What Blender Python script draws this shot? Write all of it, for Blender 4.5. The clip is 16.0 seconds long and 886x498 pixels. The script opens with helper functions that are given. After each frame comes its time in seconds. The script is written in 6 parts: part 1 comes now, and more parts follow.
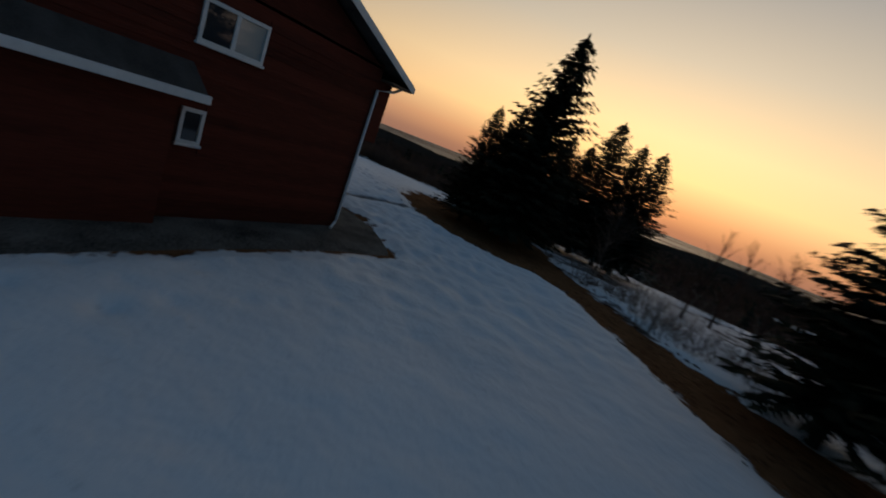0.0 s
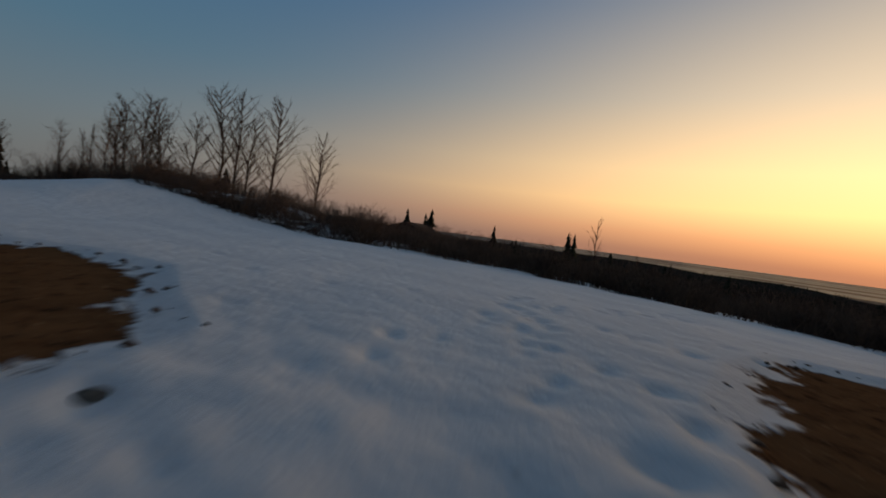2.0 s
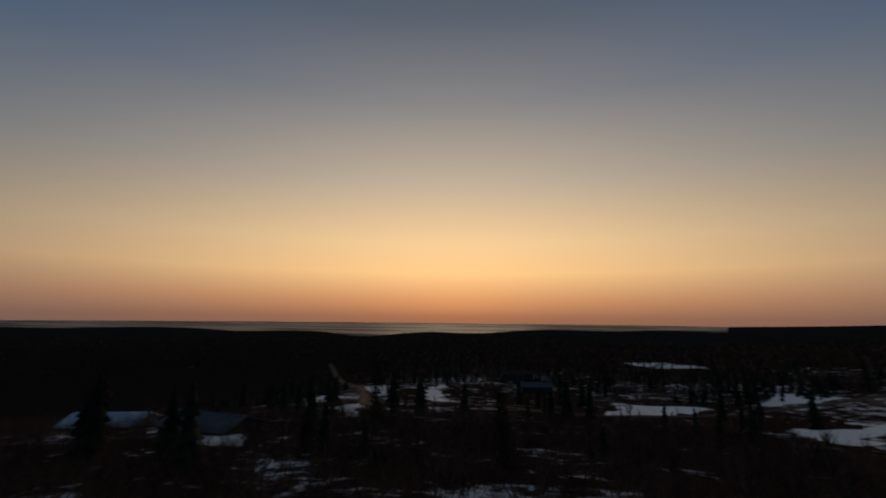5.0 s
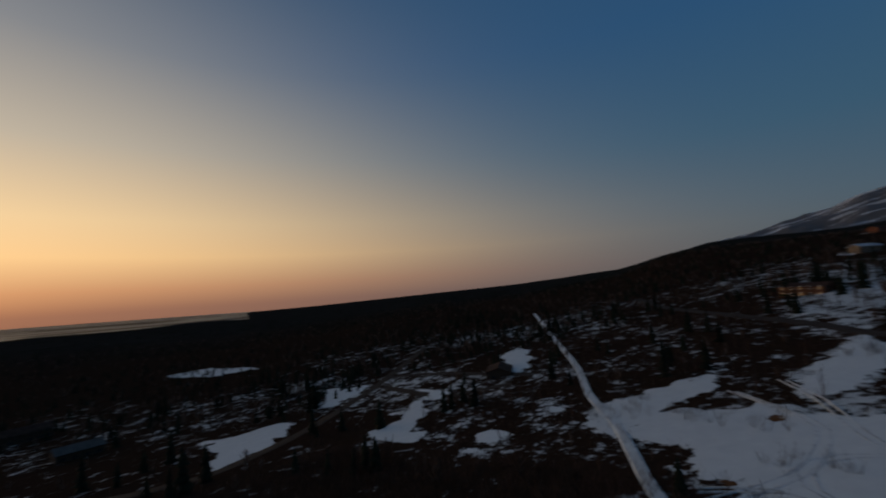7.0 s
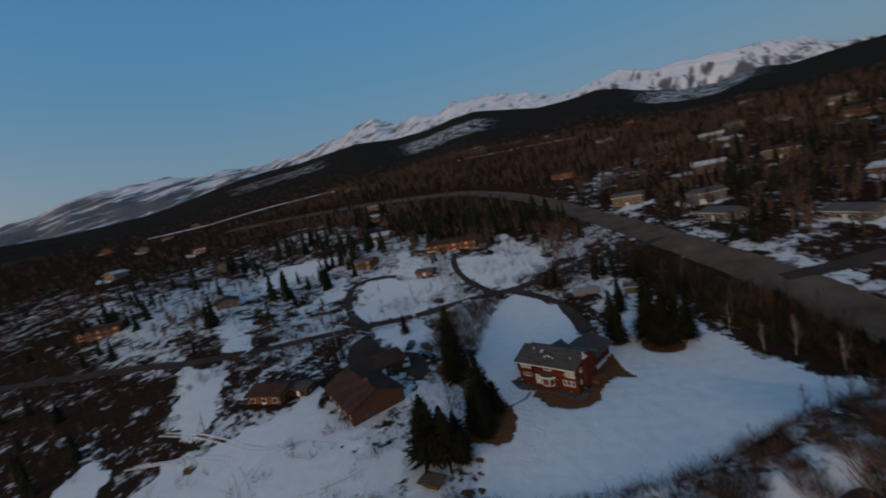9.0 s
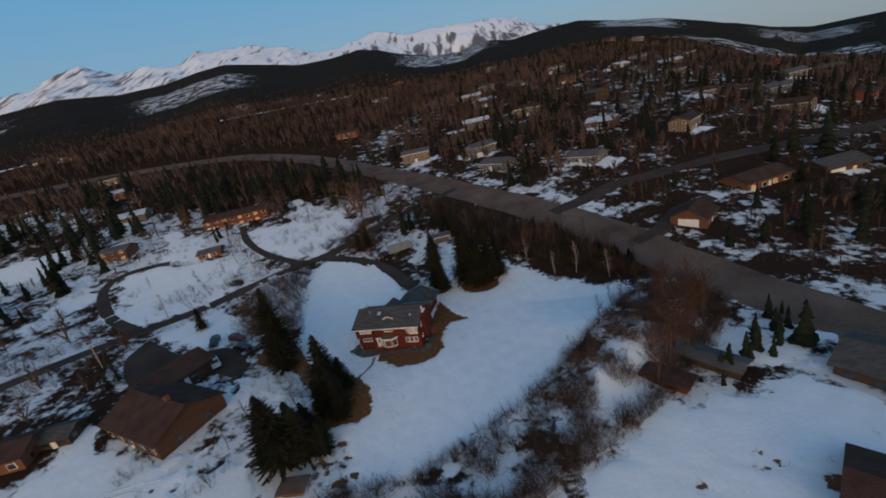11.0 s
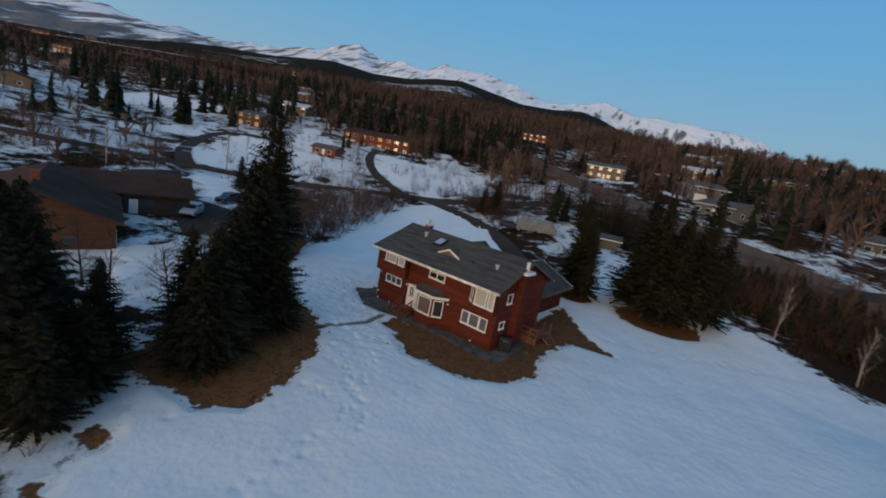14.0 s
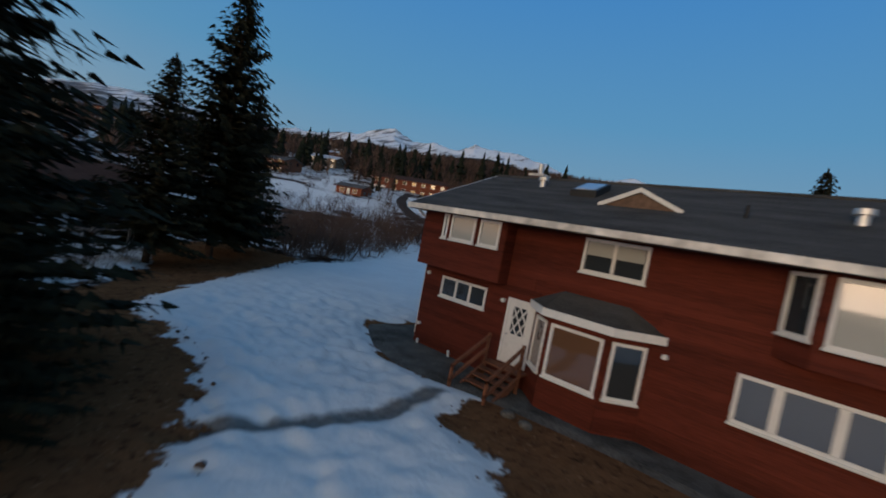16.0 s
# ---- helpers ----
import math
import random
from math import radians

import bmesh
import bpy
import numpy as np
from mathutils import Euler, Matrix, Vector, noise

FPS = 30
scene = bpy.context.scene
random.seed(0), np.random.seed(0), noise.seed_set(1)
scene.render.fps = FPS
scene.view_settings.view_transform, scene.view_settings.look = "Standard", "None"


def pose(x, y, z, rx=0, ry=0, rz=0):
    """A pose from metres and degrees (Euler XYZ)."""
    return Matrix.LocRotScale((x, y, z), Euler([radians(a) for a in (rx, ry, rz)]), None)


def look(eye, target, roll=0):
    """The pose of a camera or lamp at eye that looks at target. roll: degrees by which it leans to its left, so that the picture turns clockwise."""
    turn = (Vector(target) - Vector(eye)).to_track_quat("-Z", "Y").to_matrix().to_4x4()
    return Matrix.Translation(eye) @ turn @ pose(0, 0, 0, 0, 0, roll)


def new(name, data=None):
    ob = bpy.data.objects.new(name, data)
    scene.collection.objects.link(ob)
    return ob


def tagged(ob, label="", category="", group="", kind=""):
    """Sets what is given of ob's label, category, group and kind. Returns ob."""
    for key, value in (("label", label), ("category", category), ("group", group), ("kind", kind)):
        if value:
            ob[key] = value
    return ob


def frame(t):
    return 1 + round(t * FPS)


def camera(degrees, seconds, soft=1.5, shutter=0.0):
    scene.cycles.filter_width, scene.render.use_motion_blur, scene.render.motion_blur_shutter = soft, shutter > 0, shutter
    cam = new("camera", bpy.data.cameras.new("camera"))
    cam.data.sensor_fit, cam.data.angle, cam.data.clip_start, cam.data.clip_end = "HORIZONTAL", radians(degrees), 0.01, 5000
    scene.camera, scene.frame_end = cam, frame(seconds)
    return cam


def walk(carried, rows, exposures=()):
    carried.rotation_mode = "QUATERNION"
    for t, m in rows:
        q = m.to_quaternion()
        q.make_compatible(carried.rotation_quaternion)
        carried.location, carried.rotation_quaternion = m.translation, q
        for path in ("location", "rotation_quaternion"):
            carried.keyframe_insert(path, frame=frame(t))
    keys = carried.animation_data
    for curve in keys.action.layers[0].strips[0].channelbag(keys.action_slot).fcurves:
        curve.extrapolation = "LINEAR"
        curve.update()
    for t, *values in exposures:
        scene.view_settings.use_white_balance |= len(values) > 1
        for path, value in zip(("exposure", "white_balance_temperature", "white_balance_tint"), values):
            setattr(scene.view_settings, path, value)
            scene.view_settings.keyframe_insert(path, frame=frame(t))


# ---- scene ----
cam = camera(92.56, 16.0, soft=1.8, shutter=0.3)
PATH = [
    (0, (-10.594, 10.678, 4.384), (-5.766, 2.222, 2.105), 21.35),
    (0.5, (-8.642, 4.956, 3.68), (-1.531, -1.857, 1.947), 18.14),
    (1, (-4.968, -0.241, 3.32), (3.508, -5.338, 1.846), 18.21),
    (1.5, (-0.855, -4.279, 2.67), (8.276, -8.245, 1.721), 11.29),
    (2, (4.650, -7.613, 1.95), (13.792, -11.636, 1.455), 7.15),
    (2.5, (10.881, -11.374, 3.363), (19.828, -15.839, 3.437), 6.27),
    (3, (17.622, -14.872, 5.406), (26.271, -19.856, 6.008), 5.53),
    (5.5, (21.729, -45.709, 5.871), (20.988, -55.550, 7.489), -0.72),
    (6, (29.597, -44.718, 11.587), (26.734, -54.178, 13.106), -1.89),
    (6.5, (36.336, -45.100, 17.025), (31.167, -53.554, 18.371), -2.99),
    (7, (43.254, -47.622, 22.576), (35.720, -54.116, 23.611), -3.67),
    (7.5, (49.675, -51.757, 28.583), (40.264, -55.081, 29.206), -4.63),
    (8, (54.679, -58.150, 34.254), (44.705, -57.442, 34.374), -5.42),
    (8.5, (57.749, -64.961, 40.001), (48.790, -60.548, 39.498), -8.37),
    (9, (55.983, -70.441, 45.291), (48.903, -63.503, 43.971), -11.93),
    (9.5, (53.450, -73.428, 49.352), (48.245, -65.184, 47.128), -15.56),
    (10, (51.107, -76.293, 51.471), (47.404, -67.501, 48.475), -18.67),
    (12.5, (36.494, -47.492, 27.212), (33.131, -38.539, 24.290), -3.16),
    (13, (34.617, -41.589, 23.094), (30.455, -32.890, 20.447), 2.78),
    (13.5, (32.171, -35.199, 18.919), (27.119, -26.896, 16.567), 7.23),
    (14, (29.109, -29.699, 15.086), (23.298, -21.822, 13.039), 10.86),
    (14.5, (25.749, -24.554, 11.548), (19.263, -17.146, 9.798), 13.09),
    (15, (21.750, -19.920, 8.330), (14.766, -12.897, 6.949), 14.09),
    (15.5, (17.090, -15.809, 6.186), (9.982, -8.840, 5.236), 12.93),
    (16, (11.641, -12.157, 4.935), (4.943, -4.747, 4.459), 10.70),
]
walk(cam, [(t, look(eye, target, roll)) for t, eye, target, roll in PATH],
     [(0.0, 0.14, 6900, 10), (0.5, 0.26, 7200, 11), (1.0, 0.52, 7800, 13), (1.5, 0.56, 8000, 13), (2.0, 0.42, 7600, 13), (3.0, 0.04, 6900, 14), (5.5, -0.38, 6700, 13), (7.0, -0.28, 6350, 10), (8.0, 0.44, 6150, 9), (9.0, 1.02, 6500, 10), (10.0, 1.44, 6600, 10), (12.5, 1.62, 6400, 7), (14.5, 1.68, 6250, 6), (15.5, 1.5, 6100, 6), (16.0, 1.24, 6000, 6)])

# ---- sky and light: the sun has just gone down behind the inlet ----
SUN_AZ = radians(172)
world = bpy.data.worlds.new("world")
scene.world = world
world.use_nodes = True
wn, wl = world.node_tree.nodes, world.node_tree.links
sky = wn.new("ShaderNodeTexSky")
sky.sky_type, sky.sun_disc = "NISHITA", False
sky.sun_elevation, sky.sun_rotation = radians(1.0), SUN_AZ
sky.altitude, sky.air_density, sky.dust_density, sky.ozone_density = 200, 1.0, 2.0, 3.0
def sky_ramp(rows, factor):
    """Colours by elevation; rows of degrees and linear colour."""
    r = wn.new("ShaderNodeValToRGB")
    el = r.color_ramp.elements
    while len(el) < len(rows):
        el.new(0.5)
    for e, (deg, colour) in zip(el, rows):
        e.position, e.color = (deg + 10) / 100, (*colour, 1)
    wl.new(factor, r.inputs[0])
    return r.outputs[0]


def sky_calc(op, *values):
    t = wn.new("ShaderNodeMath")
    t.operation = op
    for s, v in zip(t.inputs, values):
        if isinstance(v, (int, float)):
            s.default_value = v
        else:
            wl.new(v, s)
    return t.outputs[0]


way = wn.new("ShaderNodeTexCoord").outputs["Generated"]
split = wn.new("ShaderNodeSeparateXYZ")
wl.new(way, split.inputs[0])
elevation = sky_calc("DEGREES", sky_calc("ARCSINE", split.outputs[2]))
height = sky_calc("DIVIDE", sky_calc("ADD", elevation, 10.0), 100.0)
flat = sky_calc("SQRT", sky_calc("ADD", sky_calc("MULTIPLY", split.outputs[0], split.outputs[0]), sky_calc("MULTIPLY", split.outputs[1], split.outputs[1])))
toward = sky_calc("ADD", sky_calc("MULTIPLY", split.outputs[0], math.sin(SUN_AZ)), sky_calc("MULTIPLY", split.outputs[1], math.cos(SUN_AZ)))
toward = sky_calc("DIVIDE", toward, sky_calc("ADD", flat, 0.02))
glow = sky_calc("POWER", sky_calc("MULTIPLY_ADD", toward, 0.499, 0.5), sky_calc("MULTIPLY_ADD", sky_calc("MAXIMUM", elevation, 0.0), 0.12, 3.6))
AFTERGLOW = [(-3, (0.26, 0.12, 0.08)), (0.3, (0.36, 0.16, 0.09)), (2.5, (0.66, 0.31, 0.14)), (6, (1.05, 0.64, 0.27)), (10, (0.98, 0.67, 0.33)), (18, (0.58, 0.48, 0.345)), (28, (0.27, 0.262, 0.252)), (38, (0.112, 0.132, 0.158)), (52, (0.045, 0.068, 0.1)), (88, (0.05, 0.055, 0.065))]
west = sky_ramp([(deg, tuple(1.2 * c for c in colour)) for deg, colour in AFTERGLOW], height)
EASTERN = [(-3, (0.072, 0.082, 0.097)), (1, (0.078, 0.098, 0.118)), (8, (0.062, 0.104, 0.150)), (16, (0.039, 0.097, 0.165)), (30, (0.024, 0.080, 0.180)), (48, (0.024, 0.07, 0.155)), (66, (0.042, 0.057, 0.088)), (88, (0.056, 0.055, 0.060))]
east = sky_ramp([(deg, (1.11 * r, 1.11 * g, 1.05 * b)) for deg, (r, g, b) in EASTERN], height)
dusk = wn.new("ShaderNodeMix")
dusk.data_type = "RGBA"
wl.new(glow, dusk.inputs[0])
wl.new(east, dusk.inputs[6])
wl.new(west, dusk.inputs[7])
scaled = wn.new("ShaderNodeMix")
scaled.data_type, scaled.blend_type = "RGBA", "ADD"
scaled.inputs[0].default_value = 0.02
wl.new(dusk.outputs[2], scaled.inputs[6])
wl.new(sky.outputs[0], scaled.inputs[7])
wl.new(scaled.outputs[2], wn["Background"].inputs[0])
wn["Background"].inputs[1].default_value = 1.0
sun = new("sun", bpy.data.lights.new("sun", "SUN"))
sun.data.energy, sun.data.angle, sun.data.color = 0.22, radians(20), (1.0, 0.72, 0.5)
sun.matrix_world = look((139, -990, 70), (0, 0, 0))


# ---- materials ----
def material(name, base, rough=0.8, metal=0.0, spread=0.12, grain=8.0, coarse=0.6, bump=0.3, stretch=(1, 1, 1), per_object=0.0, spec=0.3):
    """Base colour varied at two scales, with fine relief."""
    m = bpy.data.materials.new(name)
    m.use_nodes = True
    n, l = m.node_tree.nodes, m.node_tree.links
    b = n["Principled BSDF"]
    b.inputs["Roughness"].default_value, b.inputs["Metallic"].default_value = rough, metal
    b.inputs["Specular IOR Level"].default_value = spec
    geo, mp = n.new("ShaderNodeNewGeometry"), n.new("ShaderNodeMapping")
    mp.inputs["Scale"].default_value = stretch
    l.new(geo.outputs["Position"], mp.inputs[0])
    fine, wide = n.new("ShaderNodeTexNoise"), n.new("ShaderNodeTexNoise")
    fine.inputs["Scale"].default_value, wide.inputs["Scale"].default_value = grain, coarse
    fine.inputs["Detail"].default_value = 5
    wide.inputs["Detail"].default_value = 4
    add = n.new("ShaderNodeMath")
    add.operation = "ADD"
    for t in (fine, wide):
        l.new(mp.outputs[0], t.inputs[0])
    l.new(fine.outputs[0], add.inputs[0])
    l.new(wide.outputs[0], add.inputs[1])
    total = add.outputs[0]
    if per_object:
        info, mul, plus = n.new("ShaderNodeObjectInfo"), n.new("ShaderNodeMath"), n.new("ShaderNodeMath")
        mul.operation, plus.operation = "MULTIPLY_ADD", "ADD"
        mul.inputs[1].default_value, mul.inputs[2].default_value = per_object, -per_object / 2
        l.new(info.outputs["Random"], mul.inputs[0])
        l.new(mul.outputs[0], plus.inputs[0])
        l.new(total, plus.inputs[1])
        total = plus.outputs[0]
    ramp = n.new("ShaderNodeMapRange")
    ramp.inputs[1].default_value, ramp.inputs[2].default_value = 0.6, 1.4
    ramp.inputs[3].default_value, ramp.inputs[4].default_value = 1 - spread * 2, 1 + spread * 2
    l.new(total, ramp.inputs[0])
    mix = n.new("ShaderNodeVectorMath")
    mix.operation = "SCALE"
    mix.inputs[0].default_value = base
    l.new(ramp.outputs[0], mix.inputs["Scale"])
    l.new(mix.outputs[0], b.inputs["Base Color"])
    if bump:
        bp = n.new("ShaderNodeBump")
        bp.inputs["Strength"].default_value, bp.inputs["Distance"].default_value = bump, 0.02
        l.new(fine.outputs[0], bp.inputs["Height"])
        l.new(bp.outputs[0], b.inputs["Normal"])
    return m


def glass_material(name, tint, glow=None):
    """Window glass over a dim room; some tints carry a painted reflection."""
    m = bpy.data.materials.new(name)
    m.use_nodes = True
    b = m.node_tree.nodes["Principled BSDF"]
    b.inputs["Base Color"].default_value = (*tint, 1)
    b.inputs["Roughness"].default_value = 0.04
    b.inputs["Specular IOR Level"].default_value = 0.8
    b.inputs["Coat Weight"].default_value = 0.6
    if glow:
        b.inputs["Emission Color"].default_value = (*glow[:3], 1)
        b.inputs["Emission Strength"].default_value = glow[3]
    return m


SIDING = material("red_cedar_siding", (0.094, 0.0205, 0.0112), 0.75, 0, 0.22, 6, 0.5, 0.4, (0.35, 0.35, 6), 0.35, spec=0.12)
WHITE = material("white_painted_trim", (0.72, 0.70, 0.66), 0.55, 0, 0.05, 10, 1, 0.1)
SHINGLE = material("dark_asphalt_shingles", (0.072, 0.068, 0.062), 0.9, 0, 0.3, 14, 0.5, 0.6, (1, 4, 4), spec=0.08)
DECK = material("weathered_cedar_deck", (0.17, 0.068, 0.034), 0.8, 0, 0.2, 9, 1, 0.4, (1, 1, 1), 0.3)
GLASS = glass_material("window_glass", (0.03, 0.035, 0.04))
# brown tint puts the warm glow of the bay panes into the colour
GLOW_TINT = glass_material("glow_tinted_glass", (0.13, 0.07, 0.04))
# even blue-grey base colour for the low triple window
DUSK = glass_material("blue_grey_glass", (0.11, 0.12, 0.14))
PEEL = material("peeling_white_paint", (0.68, 0.63, 0.56), 0.6, 0, 0.3, 2.2, 0.8, 0.3)
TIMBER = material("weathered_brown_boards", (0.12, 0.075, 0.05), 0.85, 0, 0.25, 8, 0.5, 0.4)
BLIND = glass_material("glass_over_pale_blind", (0.42, 0.42, 0.38))
METAL = material("galvanised_metal", (0.55, 0.55, 0.56), 0.4, 0.8, 0.1)
BLACK = material("black_plastic", (0.015, 0.015, 0.016), 0.5)
GRAVEL = material("dark_gravel", (0.105, 0.095, 0.08), 0.95, 0, 0.5, 18, 1.2, 1.0, spec=0.08)
ASPHALT = material("worn_asphalt", (0.055, 0.04, 0.031), 0.9, 0, 0.25, 12, 0.15, 0.4, spec=0.08)
BARK = material("spruce_bark", (0.07, 0.05, 0.038), 0.9, 0, 0.3, 12, 2, 0.6, (1, 1, 0.3), spec=0.04)
NEEDLES = material("spruce_needles", (0.023, 0.022, 0.012), 0.8, 0, 0.45, 3, 0.35, 0, spec=0.04)
FARWOOD = material("far_spruce_needles", (0.017, 0.02, 0.012), 0.9, 0, 0.4, 0.5, 0.05, 0, spec=0.04)
TWIG = material("bare_twigs", (0.086, 0.048, 0.034), 0.9, 0, 0.4, 1.5, 0.12, 0, spec=0.04)
WOODS = material("pale_leafless_branches", (0.095, 0.06, 0.043), 0.9, 0, 0.5, 0.6, 0.03, 0, spec=0.04)
BIRCH = material("pale_birch_bark", (0.3, 0.26, 0.22), 0.85, 0, 0.3, 6, 1, 0.2, spec=0.04)
PEBBLE = material("pale_chimney_cap", (0.6, 0.58, 0.54), 0.8)
BRICK = material("chimney_cladding", (0.16, 0.05, 0.035), 0.85, 0, 0.2)


# ---- the lie of the land ----
FOREST_EDGE = [(-180, -1.6), (-170, -2.0), (-160, -2.2), (-150, -1.9), (-140, -1.5), (-128, -1.7), (-110, -1.5), (-97, -0.7), (-60, -0.6), (-40, -1.2), (-25, -0.9), (-22, 0.2), (-19, 1.4), (-15, 2.7), (-12, 3.8), (-8, 4.7), (-4, 5.5), (0, 5.5), (4, 5.5),
               (6.5, 6.2), (10, 5.55), (14, 5.95), (18, 7.0), (20, 7.8), (22.5, 8.4), (26, 8.1), (30, 7.95), (34, 8.6), (38, 9.4), (41, 9.2), (44.5, 8.5), (49, 8.0), (54, 8.4), (58, 8.0), (61, 7.5), (66, 6.9), (71, 6.0), (76, 5.0), (79, 4.5),
               (86.5, 3.8), (98.8, 3.5), (102, 2.8), (109, 1.4), (121, 0.4), (133, -0.1), (148, -1.0), (156, -1.3), (162, -1.6), (174, -1.7), (180, -1.6)]
EDGE_AZ, EDGE_EL = np.array(FOREST_EDGE).T
NEAR = (6.0, -8.0)


def soft(v, w):
    """Zero below nought, then a slope that sets in over w metres."""
    return np.where(v <= 0, 0, np.where(v < w, v * v / (2 * w), v - w / 2))


def land(x, y):
    """Height of the ground, without snow."""
    x, y = np.asarray(x, float), np.asarray(y, float)
    near = 0.16 * soft(y - 12, 30) - 41 * np.tanh(0.155 * soft(-y - 8, 40) / 41) + 0.1 * soft(-x - 20, 40) - 0.045 * soft(x - 40, 30) - 0.15 * soft(x - 85, 40)
    near = near + 3.4 * np.tanh(0.08 * soft(0.95 * (x - 30) + 0.3 * (y + 15) - 6, 8)) * np.clip((70 - x) / 16, 0, 1) * np.clip((y - x + 66) / 8, 0, 1) * np.clip((16 - y) / 13, 0, 1)
    near = near + 0.28 * np.clip((24 - np.hypot(x - 5, y - 1)) / 10, 0, 1)
    r = np.hypot(x - 25, y + 45) + 1e-6
    az = np.degrees(np.arctan2(-(x - 25), y + 45))
    el = np.interp(az, EDGE_AZ, EDGE_EL)
    brink = 30 + 3000 * np.tan(np.radians(el))
    foot = -35 + 70 * np.clip((el + 1.5) / 4, 0, 1)
    far = foot + (np.maximum(brink, -41) - foot) * np.clip(r / 3000, 0, 1.05) ** np.where(el > 0, 1.3, 1.0)
    shore = 1700 + 500 * np.sin(np.radians(az) * 5) + 160 * np.sin(np.radians(az) * 23)
    far = far - 70 * np.clip((r - shore) / 300, 0, 1) * np.clip((-38 - brink) / 6, 0, 1)
    far = far + 14 * np.sin(x / 190 + 1) * np.sin(y / 230) * np.clip(r / 1500, 0, 1) * np.clip(el / 2, 0, 1)
    w = np.clip((r - 300) / 500, 0, 1)
    w = w * w * (3 - 2 * w)
    return near * (1 - w) + far * w


def inside(poly, x, y):
    """Signed distance in metres to the edge of a polygon, positive inside."""
    p = np.array(poly, float)
    d = np.full(x.shape, 1e9)
    odd = np.zeros(x.shape, bool)
    for (ax, ay), (bx, by) in zip(p, np.roll(p, -1, 0)):
        ex, ey = bx - ax, by - ay
        s = np.clip(((x - ax) * ex + (y - ay) * ey) / (ex * ex + ey * ey), 0, 1)
        d = np.minimum(d, np.hypot(x - ax - s * ex, y - ay - s * ey))
        cross = (ay > y) != (by > y)
        odd ^= cross & (x < ax + (y - ay) / (by - ay + 1e-12) * ex)
    return np.where(odd, d, -d)


def along(line, x, y):
    """Distance to an open line."""
    d = np.full(np.shape(x), 1e9)
    for (ax, ay), (bx, by) in zip(line, line[1:]):
        ex, ey = bx - ax, by - ay
        s = np.clip(((x - ax) * ex + (y - ay) * ey) / (ex * ex + ey * ey + 1e-9), 0, 1)
        d = np.minimum(d, np.hypot(x - ax - s * ex, y - ay - s * ey))
    return d


FIELD = [(-6, -10), (-10, -6.5), (-14, -1), (-19.5, 5.5), (-23.5, 14), (-28, 22), (-33, 31.5), (-37.5, 43), (-35, 50), (-26, 49.3), (-15, 45), (-6, 36.5), (1, 26), (5, 27), (8, 50), (13, 51), (17, 38), (25, 39), (31, 34.5), (36.5, 29), (40, 25), (44.5, 25), (48, 21.5), (55, 22),
         (56, 18), (51.5, 9), (48, 2), (43.5, -3.5), (40, -9), (37, -14), (33, -18.5), (29, -22.5), (25, -26.5), (21.5, -30), (13.5, -32), (10, -30), (8, -25), (4, -22), (0, -16)]
NEIGHBOUR_LAWN = [(-49, -25), (-51, -39), (-56, -52), (-60, -56), (-59, -74), (-84, -69), (-71, -85), (-60, -92), (-54, -93), (-35, -66), (-31, -62), (-16, -55), (-9, -45), (1, -35), (-8, -27), (-15, -30), (-23, -29), (-34, -27)]
NORTH_YARD = [(36, -34), (44.5, -25.5), (50.4, -20.5), (59.6, -11), (66, -13.5), (75, -14), (84, -22), (80, -35), (66, -48), (50, -50), (40, -42)]
NORTH_LAWN = [(64, -2), (68, 4), (74, 5), (80, 0), (76, -7), (68, -5)]
BIRCH_LAWN = [(-28, -9), (-25, -3.5), (-12, -7), (-5, -13), (-2, -20), (-6, -20), (-13.5, -16), (-19, -16)]
ISLAND = [(-66, 8.7), (-60, 15.3), (-56, 23.5), (-46.6, 17), (-38, 7.7), (-43.5, 3.2), (-52, 1), (-60.4, 4.3)]
TURN_LAWN = [(-106, 28), (-115, 43.6), (-101, 51.3), (-83, 54.2), (-68.3, 46), (-62, 32.4), (-72, 16.2), (-77.5, 13.3), (-92, 18.7)]
UP_LAWN = [(-85, 74.7), (-73.7, 82.8), (-77, 105), (-46, 89.3), (-32, 71.4), (-42, 55), (-51, 52), (-69, 61.7)]
BRUSH_LAWN = [(-30, 11), (-38, 17), (-47, 26), (-55, 38), (-47, 45), (-40, 42), (-35, 31), (-29, 21)]
MID_LAWN = [(-117, 58.6), (-127, 79), (-113.6, 75.3), (-90, 59), (-92.6, 52), (-102, 52)]
FAR_WEST_LAWN = [(-193, 22), (-207, 45), (-175, 64), (-148, 47), (-170, 35), (-166, 14)]
LOW_LAWN = [(-120, 7.7), (-140, 37.4), (-137, 45), (-115, 27), (-113, 10.3)]
WEST_LAWN = [(-131, -22), (-147.5, -12.4), (-140, -9), (-104, -16), (-98, -24), (-112, -26)]
LEFT_LAWN = [(-95, -48), (-107, -40), (-95, -32), (-80, -36), (-72, -42), (-63, -48), (-66, -52), (-84, -51)]
